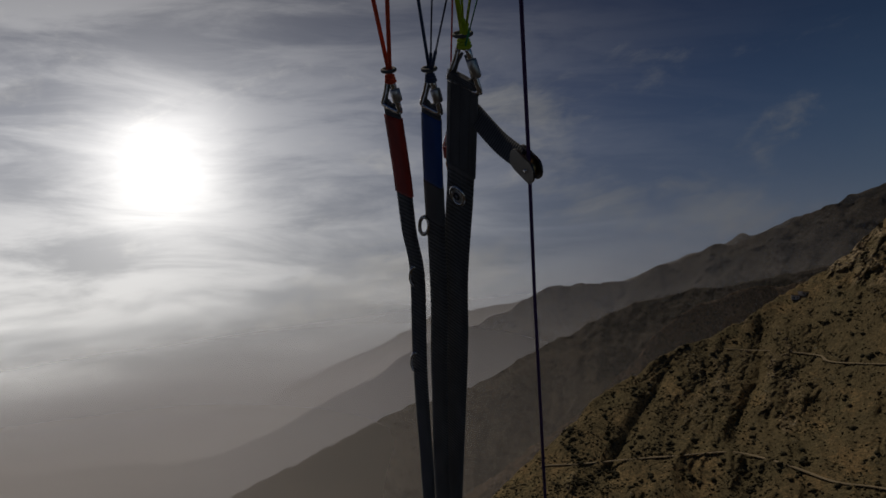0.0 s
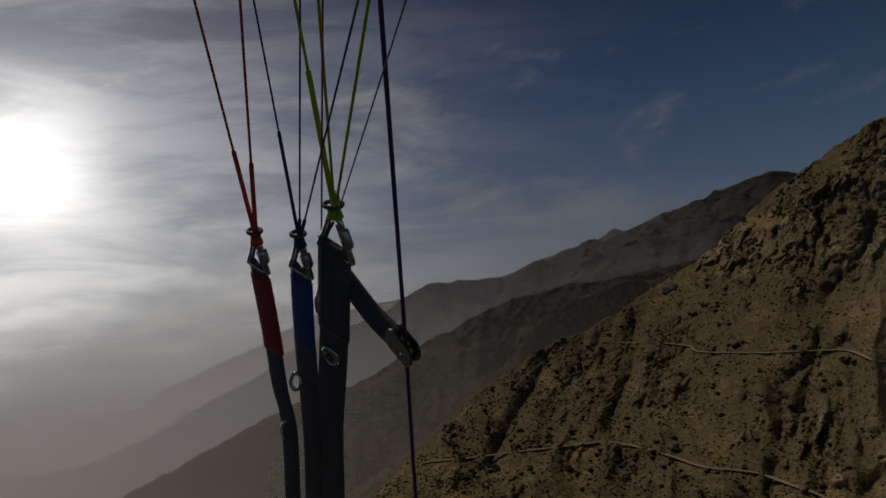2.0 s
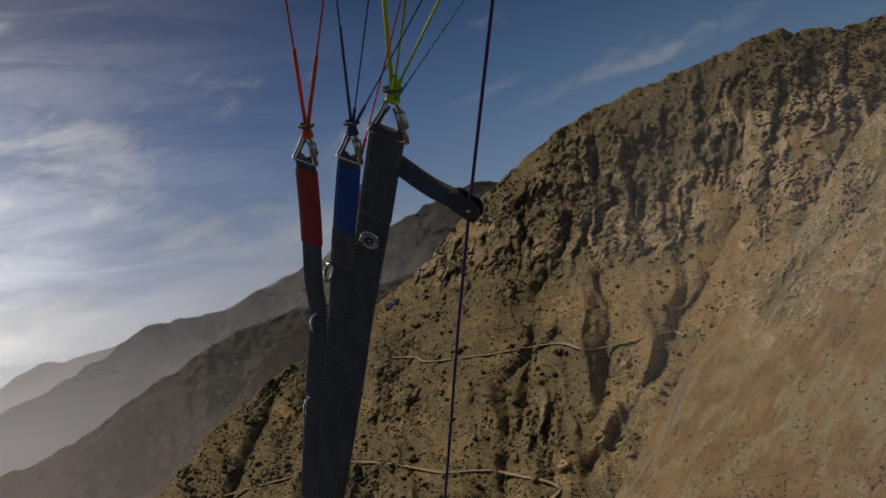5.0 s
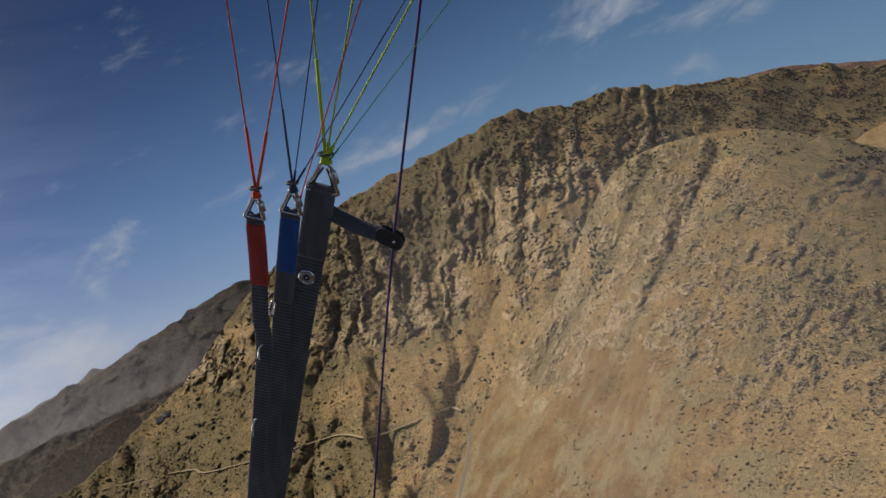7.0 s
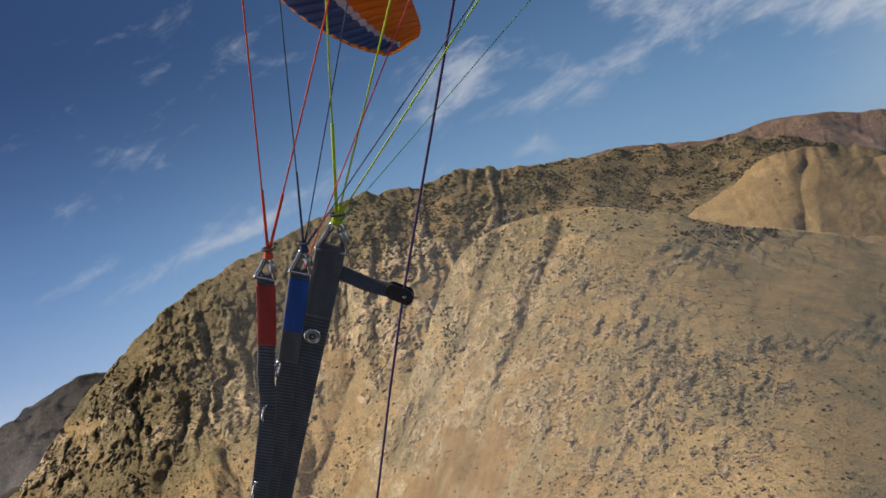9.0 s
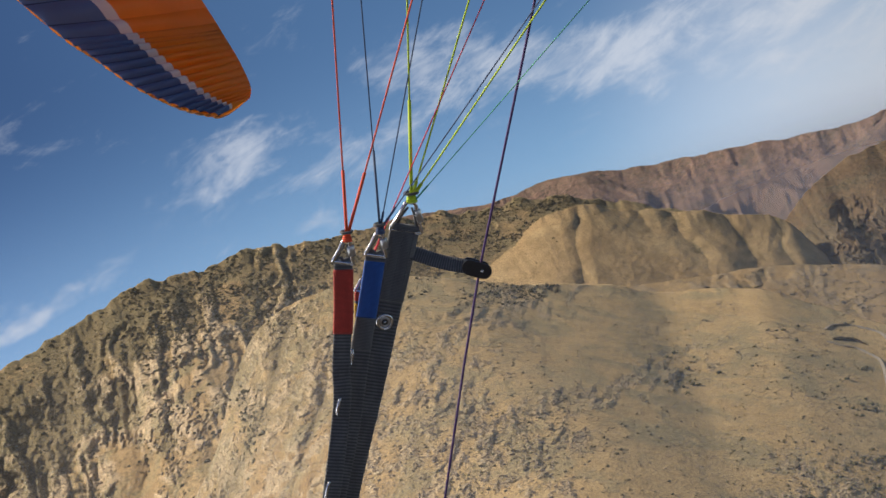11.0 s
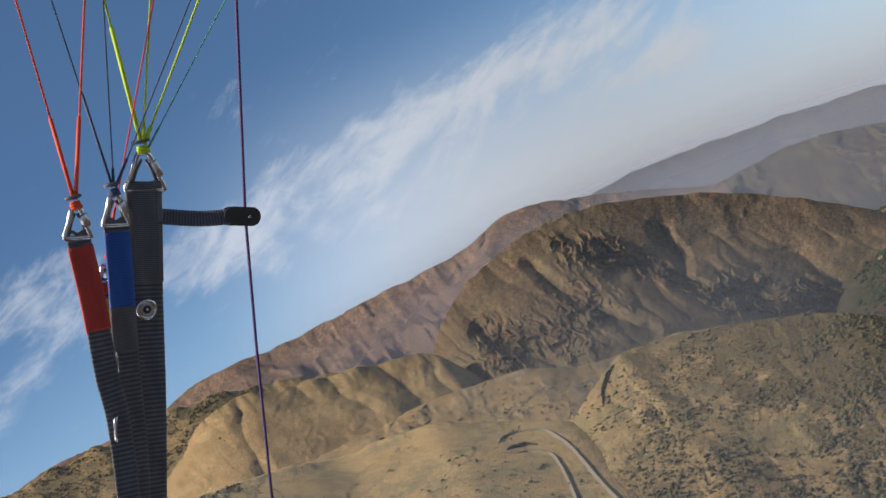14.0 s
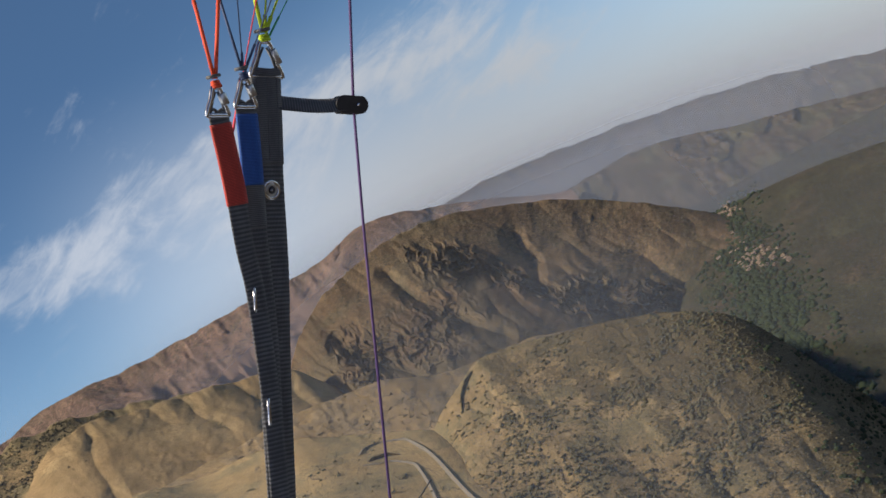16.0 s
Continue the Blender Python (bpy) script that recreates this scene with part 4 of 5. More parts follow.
# ---- roads ----
def road(name, sheet, pts, width, mat, label, lift=0.15, near=0.8):
    p = np.array(pts, float)
    s = np.linspace(0, len(p) - 1, 40 * (len(p) - 1) + 1)
    a, e = np.interp(s, np.arange(len(p)), p[:, 0]), np.interp(s, np.arange(len(p)), p[:, 1])
    k = np.ones(19) / 19
    a, e = np.convolve(np.pad(a, 9, mode="edge"), k, "valid"), np.convolve(np.pad(e, 9, mode="edge"), k, "valid")
    a = a + 0.16 * (fbm(s * 0.8, s * 0 + 7, 3, 91) - 0.5)
    e = e + 0.20 * (fbm(s * 0.9, s * 0 + 3, 3, 95) - 0.5)
    c = on(sheet, a, e)
    c = np.stack([np.convolve(np.pad(c[:, q], 8, mode="edge"), np.ones(17) / 17, "valid") for q in range(3)], -1)
    c = c * (1 - near / np.linalg.norm(c, axis=1, keepdims=True)) + np.array([0, 0, lift])
    t = np.gradient(c, axis=0)
    side = np.stack([t[:, 1], -t[:, 0], 0 * t[:, 0]], -1)
    side /= np.linalg.norm(side, axis=1, keepdims=True) + 1e-9
    w = width * (0.85 + 0.3 * fbm(s * 2.0, s * 0, 3, 77))[:, None] / 2
    v = np.concatenate([c - side * w, c + side * w, c + side * (w + 0.5) - np.array([0, 0, 0.6]), c - side * (w + 0.5) - np.array([0, 0, 0.6])])
    n = len(c)
    i = np.arange(n - 1)
    f = np.concatenate([np.stack([i + a0 * n, i + 1 + a0 * n, i + 1 + b0 * n, i + b0 * n], -1) for a0, b0 in ((0, 1), (1, 2), (3, 0))])
    ob = mesh_object(name, v, f, mat, False)
    tagged(ob, label, "road", kind="structure")


road("road_1", "mountain_massif", [(-31, -12.9), (-29.1, -12.7), (-23.5, -12.0), (-19.8, -11.7), (-15.2, -13.0), (-11.8, -12.9), (-8.4, -14.1), (-9.6, -15)], 2.3, M_TRACK,
     "pale dirt track cut across the mountain side", 0.2, 1.8)
road("road_2", "mountain_massif", [(-21.2, -6.0), (-15.8, -6.3), (-15.6, -6.6), (-11.5, -6.6), (-7.8, -6.2), (-6.3, -6.9), (-1.6, -6.5), (-0.9, -6.8)], 1.9, M_TRACK,
     "pale dirt track below the crags", 0.2, 1.8)
road("road_3", "near_slope", [(-0.6, -7.9), (-1.2, -9.4), (-2.4, -11.8), (-4.6, -14.4), (-6, -16.5)], 2.6, M_ASPHALT, "dry stream bed and track down the gully")
road("road_4", "near_slope", [(39.3, -6.15), (39.8, -6.05), (40.8, -6.4), (41.9, -7.2), (42.4, -8.6), (42.4, -11.0), (42.7, -13.6), (43.5, -18), (43.9, -21)], 2.7, M_ASPHALT, "grey gravel road bending over the spur")
road("road_5", "near_slope", [(39.1, -6.7), (39.8, -7.2), (40.6, -7.6), (41.4, -8.5), (41.2, -9.6), (40.6, -11.4), (40.1, -13.8), (39.7, -16.3), (39.2, -21)], 2.2, M_ASPHALT, "lower leg of the grey gravel road")


def bank(name, sheet, pts, height, mat, label):
    """A steep uneven face, such as the raw earth cut beside a road."""
    p = np.array(pts, float)
    s = np.linspace(0, 1, 40)
    k = s * (len(p) - 1)
    c = on(sheet, np.interp(k, np.arange(len(p)), p[:, 0]), np.interp(k, np.arange(len(p)), p[:, 1]))
    out = c / np.linalg.norm(c, axis=1, keepdims=True)
    rows = []
    for q, (lift, back) in enumerate(((-0.5, -0.8), (0.35, -0.6), (0.8, -0.2), (1.0, 0.5), (0.2, 1.8))):
        ragged = 0.7 + 0.6 * fbm(s * 9, s * 0 + q * 0.7, 3, 931)
        h = height * np.sin(np.pi * s) ** 0.6 * ragged
        rows.append(c + out * back + np.stack([0 * s, 0 * s, h * lift], -1))
    P = np.stack(rows, 1)
    tagged(mesh_object(name, P.reshape(-1, 3), grid_faces(40, 5), mat), label, "bank", kind="structure")


bank("road_bank", "near_slope", [(39.5, -6.75), (39.95, -6.95), (40.5, -7.15), (41.1, -7.6)], 2.6, M_VALLEY, "dark raw earth cut beside the road bend")


# dark strip added where the valley hill's own left flank is in shade
bank("shaded_flank", "sage_hill", [(47.2, -6.75), (46.5, -7.05), (45.8, -7.5), (45.2, -8.1)], 3.2, M_VALLEY, "dark strip for the shaded left flank of the valley hill")


# ---- scrub, trees, boulders ----
def ball(seed, sub=1):
    bm = bmesh.new()
    if sub:
        bmesh.ops.create_icosphere(bm, subdivisions=sub, radius=1)
    else:
        bmesh.ops.create_cube(bm, size=1.3)
        bmesh.ops.triangulate(bm, faces=bm.faces)
    rnd = random.Random(seed)
    for v in bm.verts:
        v.co *= rnd.uniform(0.7, 1.2)
        v.co.z = max(v.co.z, -0.35)
    v = np.array([x.co[:] for x in bm.verts])
    f = np.array([[q.index for q in x.verts] for x in bm.faces])
    bm.free()
    return v, f


def scatter(name, label, category, sheet, count, size, mat, seed, area, weight, squash=0.8, sub=1, smooth=True):
    """Many small clumps on a mountain side in one mesh; weight(rock, scrub, heading, height) is the chance of each."""
    az, low, top, nv, P, S, R = SHEETS[sheet]
    rng = np.random.default_rng(seed)
    n = count * 6
    a = rng.uniform(area[0], area[1], n)
    lo, hi = np.interp(a, az, low), np.interp(a, az, top)
    e = np.maximum(lo, area[2]) + (np.minimum(hi - 0.05, area[3]) - np.maximum(lo, area[2])) * rng.uniform(0, 1, n)
    u = np.clip(((a - az[0]) / (az[-1] - az[0]) * (len(az) - 1)).astype(int), 0, len(az) - 1)
    w = np.clip(((e - lo) / (hi - lo) * (nv - 1)).astype(int), 0, nv - 1)
    keep = (rng.uniform(0, 1, n) < weight(R[u, w], S[u, w], a, e)) & (e > lo) & (e < hi)
    a, e = a[keep][:count], e[keep][:count]
    c = on(sheet, a, e)
    m = len(c)
    shapes = [ball(seed + k, sub) for k in range(4)]
    verts, faces, base = [], [], 0
    pick = rng.integers(0, 4, m)
    for k, (bv, bf) in enumerate(shapes):
        q = c[pick == k]
        if not len(q):
            continue
        s = size[0] + (size[1] - size[0]) * rng.uniform(0, 1, len(q)) ** 3.0
        t = rng.uniform(0, 2 * math.pi, len(q))
        sx = s * rng.uniform(0.75, 1.4, len(q))
        x = bv[None, :, 0] * sx[:, None]
        y = bv[None, :, 1] * s[:, None]
        xr = x * np.cos(t)[:, None] - y * np.sin(t)[:, None]
        yr = x * np.sin(t)[:, None] + y * np.cos(t)[:, None]
        z = bv[None, :, 2] * (s * squash * rng.uniform(0.7, 1.15, len(q)))[:, None]
        v = np.stack([xr, yr, z + (s * 0.15)[:, None]], -1) + q[:, None, :]
        f = bf[None] + (np.arange(len(q)) * len(bv))[:, None, None] + base
        verts.append(v.reshape(-1, 3))
        faces.append(f.reshape(-1, 3))
        base += len(q) * len(bv)
    ob = mesh_object(name, np.concatenate(verts), np.concatenate(faces), mat, smooth)
    tagged(ob, label, category, kind="stuff")
    return ob


scatter("shrubs", "grey-green shrubs in loose clusters on bare earth", "shrubs", "near_slope", 3000, (0.28, 1.15), M_SAGEDARK, 16, (16, 64, -24, -2),
        lambda r, s, a, e: np.clip(6.5 * fbm(a * 1.1, e * 1.4, 4, 65) - 4.0, 0.004, 1) * np.clip((a - 26) / 8, 0.15, 1) + 0.6 * blob(a, e, 35.8, -8.0, 1.6, 0.7) + 0.6 * blob(a, e, 35.2, -12.8, 2.0, 1.2) + 0.4 * blob(a, e, 27, -8.2, 2.5, 1.0) + 0.8 * np.clip((a - 51) / 5, 0, 1), 0.75)
def patches(seed, count, area, size):
    """A chance map of scattered shrub patches of uneven size."""
    rnd = random.Random(seed)
    spots = [(rnd.uniform(area[0], area[1]), rnd.uniform(area[2], area[3]), rnd.uniform(0.5, 1.5) * size, rnd.uniform(0.4, 1.0)) for _ in range(count)]

    def chance(r, s, a, e):
        w = 0 * a
        for ca, ce, k, amp in spots:
            w = np.maximum(w, amp * blob(a, e, ca, ce, k, k * 0.55))
        return w * np.clip(0.2 + 2.2 * fbm(a * 3.0, e * 3.0, 3, seed + 1) - 0.5, 0, 1)

    return chance


scatter("shrubs", "grey-green shrub patches on the bare tan slope", "shrubs", "near_slope", 1500, (0.5, 1.9), M_PATCH, 26, (30, 48, -21, -3), patches(33, 34, (31, 46, -20, -4.5), 0.75), 0.8)
scatter("shrubs", "dull green shrub patches on the valley hill", "shrubs", "sage_hill", 5000, (0.55, 2.0), M_PATCH, 27, (43, 64, -22, -7), patches(37, 70, (44, 62, -20, -7.5), 0.9), 0.8)
scatter("shrubs", "olive shrubs in the hollow below the brown hill", "shrubs", "brown_hill", 1800, (0.6, 2.2), M_PATCH, 28, (38, 62, -12, 1), patches(39, 60, (39, 62, -11.5, -1), 0.9), 0.8)
scatter("shrubs", "dark green shrubs along a gully edge of the tan slope", "shrubs", "near_slope", 220, (0.7, 1.9), M_GREENBUSH, 17, (5, 11, -4, 4),
        lambda r, s, a, e: blob(a, e, 8.3 + 0.2 * e, 0.3, 0.55, 2.2), 0.85)
scatter("shrubs", "olive shrubs on the crest of the tan slope", "shrubs", "near_slope", 600, (0.45, 1.5), M_GREENBUSH, 18, (11, 27, 0.6, 5.2),
        lambda r, s, a, e: np.clip(3.0 * fbm(a * 1.2, e * 1.5, 3, 75) - 1.0, 0, 1) * np.exp(-((e - np.interp(a, [11, 18, 27], [4.5, 4.0, 1.0])) / 0.9) ** 2), 0.85)
scatter("scrub", "small olive scrub scattered over the mountain side", "scrub", "mountain_massif", 34000, (0.45, 1.4), M_BUSH, 5, (-44, 30, -24, 9.5),
        lambda r, s, a, e: np.clip(s * 1.1 - 0.1, 0.08, 1) * np.clip(3.0 * fbm(a * 0.8, e * 1.1, 4, 15) - 0.95, 0.25, 1), 0.8, 0)
scatter("shrubs", "dark olive shrubs in clusters on the mountain side", "shrubs", "mountain_massif", 9000, (0.9, 3.2), M_GREENBUSH, 15, (-30, 32, -14, 9.3),
        lambda r, s, a, e: np.clip(3.6 * fbm(a * 1.3, e * 1.6, 4, 85) - 1.9, 0, 1) * np.clip(0.25 + 1.3 * np.clip((e - 2.0) / 4, 0, 1) + 0.6 * blob(a, e, -8, 0, 7, 3), 0, 1), 0.85)
scatter("scrub", "grey-green sage dotted over the tan slope", "scrub", "near_slope", 11000, (0.25, 0.85), M_SAGEDARK, 6, (-6, 66, -26, 5),
        lambda r, s, a, e: np.clip(s * 1.4 + 0.05, 0, 1) * np.clip(3.0 * fbm(a * 0.8, e * 1.1, 4, 25) - 1.1, 0.03, 1), 0.8, 0)
scatter("scrub", "tiny dry tufts on the stony ground of the tan slope", "scrub", "near_slope", 16000, (0.14, 0.42), M_PATCH, 36, (0, 56, -20, 5),
        lambda r, s, a, e: np.clip(0.25 + 1.6 * fbm(a * 1.6, e * 2.0, 4, 27) - 0.6, 0.03, 1), 0.7, 0)
scatter("scrub", "sage scrub over the valley hill", "scrub", "sage_hill", 14000, (0.25, 1.1), M_SAGEDARK, 7, (42, 74, -28, -6.5),
        lambda r, s, a, e: np.clip(s * 1.4 - 0.2, 0, 1) * np.clip(2.2 * fbm(a * 0.9, e * 1.2, 3, 35) - 0.6, 0.05, 1), 0.8, 0)
scatter("shrubs", "dark shrubs in bands over the valley hill", "shrubs", "sage_hill", 3500, (0.35, 1.4), M_GREENBUSH, 19, (42, 66, -24, -6.8),
        lambda r, s, a, e: np.clip(5.0 * fbm(a * 0.7, e * 1.7, 4, 95) - 2.6, 0.01, 1))
scatter("scrub", "scrub on the brown hill", "scrub", "brown_hill", 5000, (0.6, 1.6), M_BUSH, 8, (38, 66, -14, 2),
        lambda r, s, a, e: np.clip(s * 1.2 - 0.2, 0, 1) * np.clip(2.2 * fbm(a * 0.9, e * 1.2, 3, 45) - 0.7, 0, 1), 0.8, 0)
scatter("scrub", "dark scrub along the crest of the bare hills", "scrub", "loess_hills", 2600, (0.5, 1.8), M_GREENBUSH, 9, (16, 41, -8, 5.2),
        lambda r, s, a, e: np.clip(s * 2.2 - 0.85, 0.03, 1) * np.clip(3.0 * fbm(a * 1.4, e * 2.0, 3, 47) - 0.9, 0.05, 1))
scatter("shrubs", "soft grey-green herb patches on the stony tan slope", "shrubs", "near_slope", 2200, (0.3, 0.95), M_SAGEBUSH, 41, (11, 33, -8, 4.5),
        lambda r, s, a, e: 0.9 * blob(a, e, 16.2, 2.4, 0.9, 0.7) + 0.9 * blob(a, e, 17.2, 0.8, 1.5, 0.45) + 0.8 * blob(a, e, 14.0, 1.5, 1.3, 0.4) + 0.7 * blob(a, e, 29.6, -0.5, 1.8, 0.4) + 0.5 * blob(a, e, 22, -6, 2.5, 1.6), 0.7, 0)
scatter("shrubs", "dense olive scrub over the upper ridge of the mountain", "shrubs", "mountain_massif", 6000, (0.9, 2.6), M_BUSH, 42, (4, 31, 4.0, 9.0),
        lambda r, s, a, e: np.clip(3.4 * fbm(a * 1.5, e * 2.2, 4, 87) - 1.2, 0.05, 1) * np.clip((e - 4.0) / 1.5 + np.clip((a - 19) / 3, 0, 1), 0, 1), 0.85, 0)
scatter("field_crop", "small fresh green field beside the village", "crop", "valley_floor", 900, (0.8, 2.4), M_FIELD, 43, (57.5, 63, -14, -10),
        lambda r, s, a, e: np.clip(2.0 * blob(a, e, 60.0, -12.0, 1.0, 0.55) - 0.5, 0, 1), 0.5, 0)
scatter("boulders", "broken pale limestone blocks", "boulders", "near_slope", 20000, (0.16, 0.75), M_BOULDER, 10, (4, 40, -16, 5),
        lambda r, s, a, e: np.clip(r * 1.6 - 0.15, 0.02, 1), 0.7, 0, False)
scatter("boulders", "weathered rock outcrops on the mountain side", "boulders", "mountain_massif", 2500, (0.4, 1.6), M_BOULDER, 11, (-20, 20, -8, 8),
        lambda r, s, a, e: np.clip(r * 1.5 - 0.45, 0, 1), 1.1, 0, False)
scatter("grove", "dark green groves along the valley", "trees", "valley_floor", 10000, (1.6, 5.2), M_TREE, 12, (56, 80, -24, -8.5),
        lambda r, s, a, e: np.clip(3.4 * fbm(a * 0.6, e * 0.6, 3, 55) - 0.7, 0.0, 1) * np.exp(-((a - 62.0 - 0.2 * (e + 15)) / 1.7) ** 2), 1.0)

scatter("grove", "dark green trees along the stream below the valley hill", "trees", "sage_hill", 3600, (0.9, 2.8), M_TREE, 13, (57, 80, -32, -10),
        lambda r, s, a, e: np.clip(3.6 * fbm(a * 0.7, e * 0.7, 3, 57) - 1.0, 0.0, 1) * np.clip((a - 58) / 5, 0, 1), 1.0)
scatter("scrub", "sage scrub and stones over the dry fields", "scrub", "valley_terrace", 3500, (0.4, 1.5), M_SAGEDARK, 14, (36, 56, -12, -2),
        lambda r, s, a, e: np.clip(3.0 * fbm(a * 1.2, e * 1.8, 3, 59) - 1.1, 0.02, 1), 0.8, 0)

# ---- village and huts ----


def part(name, bm, mat, parent, label=""):
    me = bpy.data.meshes.new(name)
    bm.to_mesh(me)
    bm.free()
    me.materials.append(mat)
    ob = new(name, me)
    ob.parent = parent
    if label:
        tagged(ob, label)
    return ob


def box(bm, x, y, z, sx, sy, sz, turn=0.0):
    m = Matrix.Translation((x, y, z)) @ Matrix.Rotation(turn, 4, "Z") @ Matrix.Diagonal((sx, sy, sz, 1))
    return bmesh.ops.create_cube(bm, size=1.0, matrix=m)["verts"]


def house(label, wall_mat, group):
    """A flat-roofed mountain house with a raised parapet, a door and two windows."""
    base = new("house")
    bm = bmesh.new()
    box(bm, 0, 0, 1.2, 8, 6, 4.4)
    box(bm, 2.4, 3.6, 0.6, 3.2, 3.0, 3.0)
    part("wall", bm, wall_mat, base)
    bm = bmesh.new()
    box(bm, 0, 0, 3.55, 8.5, 6.5, 0.3)
    box(bm, 0, -3.1, 3.85, 8.5, 0.3, 0.35)
    box(bm, 0, 3.1, 3.85, 8.5, 0.3, 0.35)
    part("roof", bm, M_ROOF, base)
    for x, w, h, z, nm in ((-1.2, 1.1, 2.1, 1.05, "door"), (1.6, 0.9, 1.0, 1.7, "window"), (-3.0, 0.9, 1.0, 1.7, "window")):
        bm = bmesh.new()
        box(bm, x, -3.02, z, w, 0.12, h)
        part(nm, bm, M_SHADOWDOOR, base)
    return tagged(base, label, "house", group)


rng = random.Random(4)
home = house("sand-coloured flat-roofed house in the valley village", M_MUD, "village houses")
first = True
for k in range(70):
    a = 63.1 + rng.gauss(0, 0.7)
    e = -11.9 + rng.gauss(0, 0.5) - 0.35 * (a - 63.1)
    if k > 54:
        a, e = 64.0 + rng.gauss(0, 0.5), -9.1 + rng.gauss(0, 0.18)
    p = on("valley_floor", a, e)[0]
    m = pose(p[0], p[1], p[2] + 0.6, 0, 0, rng.uniform(0, 180)) @ Matrix.Scale(rng.uniform(0.55, 0.95), 4)
    if first:
        home.matrix_basis = m
        first = False
    else:
        made = copy_thing(home, m)
        made.scale = m.to_scale()
hut_at = on("mountain_massif", -17.1, -3.35)[0]
hut = house("small white hut on the shoulder of the mountain", M_WHITE, "huts")
hut.matrix_basis = pose(*hut_at, 0, 0, 20)
p = on("mountain_massif", -16.7, -3.15)[0]
copy_thing(hut, pose(p[0], p[1], p[2], 0, 0, 60))

# ---- paraglider risers ----


def frames_along(pts):
    p = [Vector(q) for q in pts]
    t = []
    for i in range(len(p)):
        a, b = p[max(i - 1, 0)], p[min(i + 1, len(p) - 1)]
        t.append((b - a).normalized())
    return p, t


def smooth_path(pts, steps):
    """Catmull-Rom through the points."""
    p = [Vector(q) for q in pts]
    p = [p[0] * 2 - p[1]] + p + [p[-1] * 2 - p[-2]]
    out = []
    for i in range(1, len(p) - 2):
        for k in range(steps):
            t = k / steps
            a, b, c, d = p[i - 1], p[i], p[i + 1], p[i + 2]
            out.append(0.5 * ((2 * b) + (c - a) * t + (2 * a - 5 * b + 4 * c - d) * t * t + (3 * b - a - 3 * c + d) * t ** 3))
    out.append(p[-2])
    return out


def tube_mesh(pts, radius, sides=8, closed=False):
    p = [Vector(q) for q in pts]
    n = len(p)
    bm = bmesh.new()
    side = None
    rings = []
    for i in range(n):
        a, b = (p[i - 1], p[(i + 1) % n]) if closed else (p[max(i - 1, 0)], p[min(i + 1, n - 1)])
        t = (b - a).normalized()
        if side is None:
            side = t.orthogonal().normalized()
        side = (side - t * side.dot(t)).normalized()
        up = t.cross(side)
        r = radius(i / max(n - 1, 1)) if callable(radius) else radius
        rings.append([bm.verts.new(p[i] + (side * math.cos(2 * math.pi * k / sides) + up * math.sin(2 * math.pi * k / sides)) * r) for k in range(sides)])
    for i in range(n if closed else n - 1):
        for k in range(sides):
            bm.faces.new((rings[i][k], rings[i][(k + 1) % sides], rings[(i + 1) % n][(k + 1) % sides], rings[(i + 1) % n][k]))
    if not closed:
        bm.faces.new(rings[0][::-1])
        bm.faces.new(rings[-1])
    for f in bm.faces:
        f.smooth = True
    return bm


AXIS = Vector((-0.345, 0.495, -0.797)).normalized()       # the way the straps run down
FACE = Vector((-0.18, -0.96, -0.22))
FACE = (FACE - AXIS * FACE.dot(AXIS)).normalized()      # the way the flat of the webbing looks


def strap_mesh(pts, width, thick=0.0026, face=FACE, steps=10, ripple=0.0):
    """Webbing with rounded selvedges along a path; texture axes in metres."""
    path = smooth_path(pts, steps)
    p, t = frames_along(path)
    bm = bmesh.new()
    uv = bm.loops.layers.uv.new("uv")
    prof = [(-0.5, 0.0), (-0.47, 0.42), (-0.25, 0.5), (0.25, 0.5), (0.47, 0.42), (0.5, 0.0), (0.47, -0.42), (0.25, -0.5), (-0.25, -0.5), (-0.47, -0.42)]
    rings, run, dist = [], 0.0, []
    rnd = random.Random(len(pts) * 7 + int(width * 1e5))
    for i in range(len(p)):
        if i:
            run += (p[i] - p[i - 1]).length
        side = t[i].cross(face).normalized()
        nor = side.cross(t[i]).normalized()
        w = width * (1 + rnd.uniform(-ripple, ripple))
        rings.append([bm.verts.new(p[i] + side * (x * w) + nor * (y * thick)) for x, y in prof])
        dist.append(run)
    m = len(prof)
    for i in range(len(p) - 1):
        for k in range(m):
            f = bm.faces.new((rings[i][k], rings[i][(k + 1) % m], rings[i + 1][(k + 1) % m], rings[i + 1][k]))
            f.smooth = True
            for loop, (a, b) in zip(f.loops, ((k, i), (k + 1, i), (k + 1, i + 1), (k, i + 1))):
                loop[uv].uv = (prof[a % m][0] * width, dist[b])
    bm.faces.new(rings[0][::-1])
    bm.faces.new(rings[-1])
    bmesh.ops.recalc_face_normals(bm, faces=bm.faces)
    return bm


RISER = new("paraglider_riser")
tagged(RISER, "paraglider riser of black webbing with red and blue sleeves", "riser")
RED, BLUE, LIME = Vector((-0.079, 0.010, -0.0175)), Vector((-0.041, 0.013, -0.020)), Vector((0, 0, 0))
PULLEY, EYELET = Vector((0.048, 0.012, -0.093)), Vector((-0.049, 0.066, -0.109))
FOURTH = AXIS * 0.072 + Vector((-0.036, 0.030, 0.0))
RING_A, RING_B, RING_C = Vector((-0.100, 0.082, -0.135)), Vector((-0.126, 0.102, -0.180)), Vector((-0.160, 0.147, -0.264))
RISE = Vector((0.13, -0.42, 0.88)).normalized()        # the way the lines climb
ACROSS = Vector((0.95, -0.10, -0.25)).normalized()
ACROSS = (ACROSS - RISE * ACROSS.dot(RISE)).normalized()


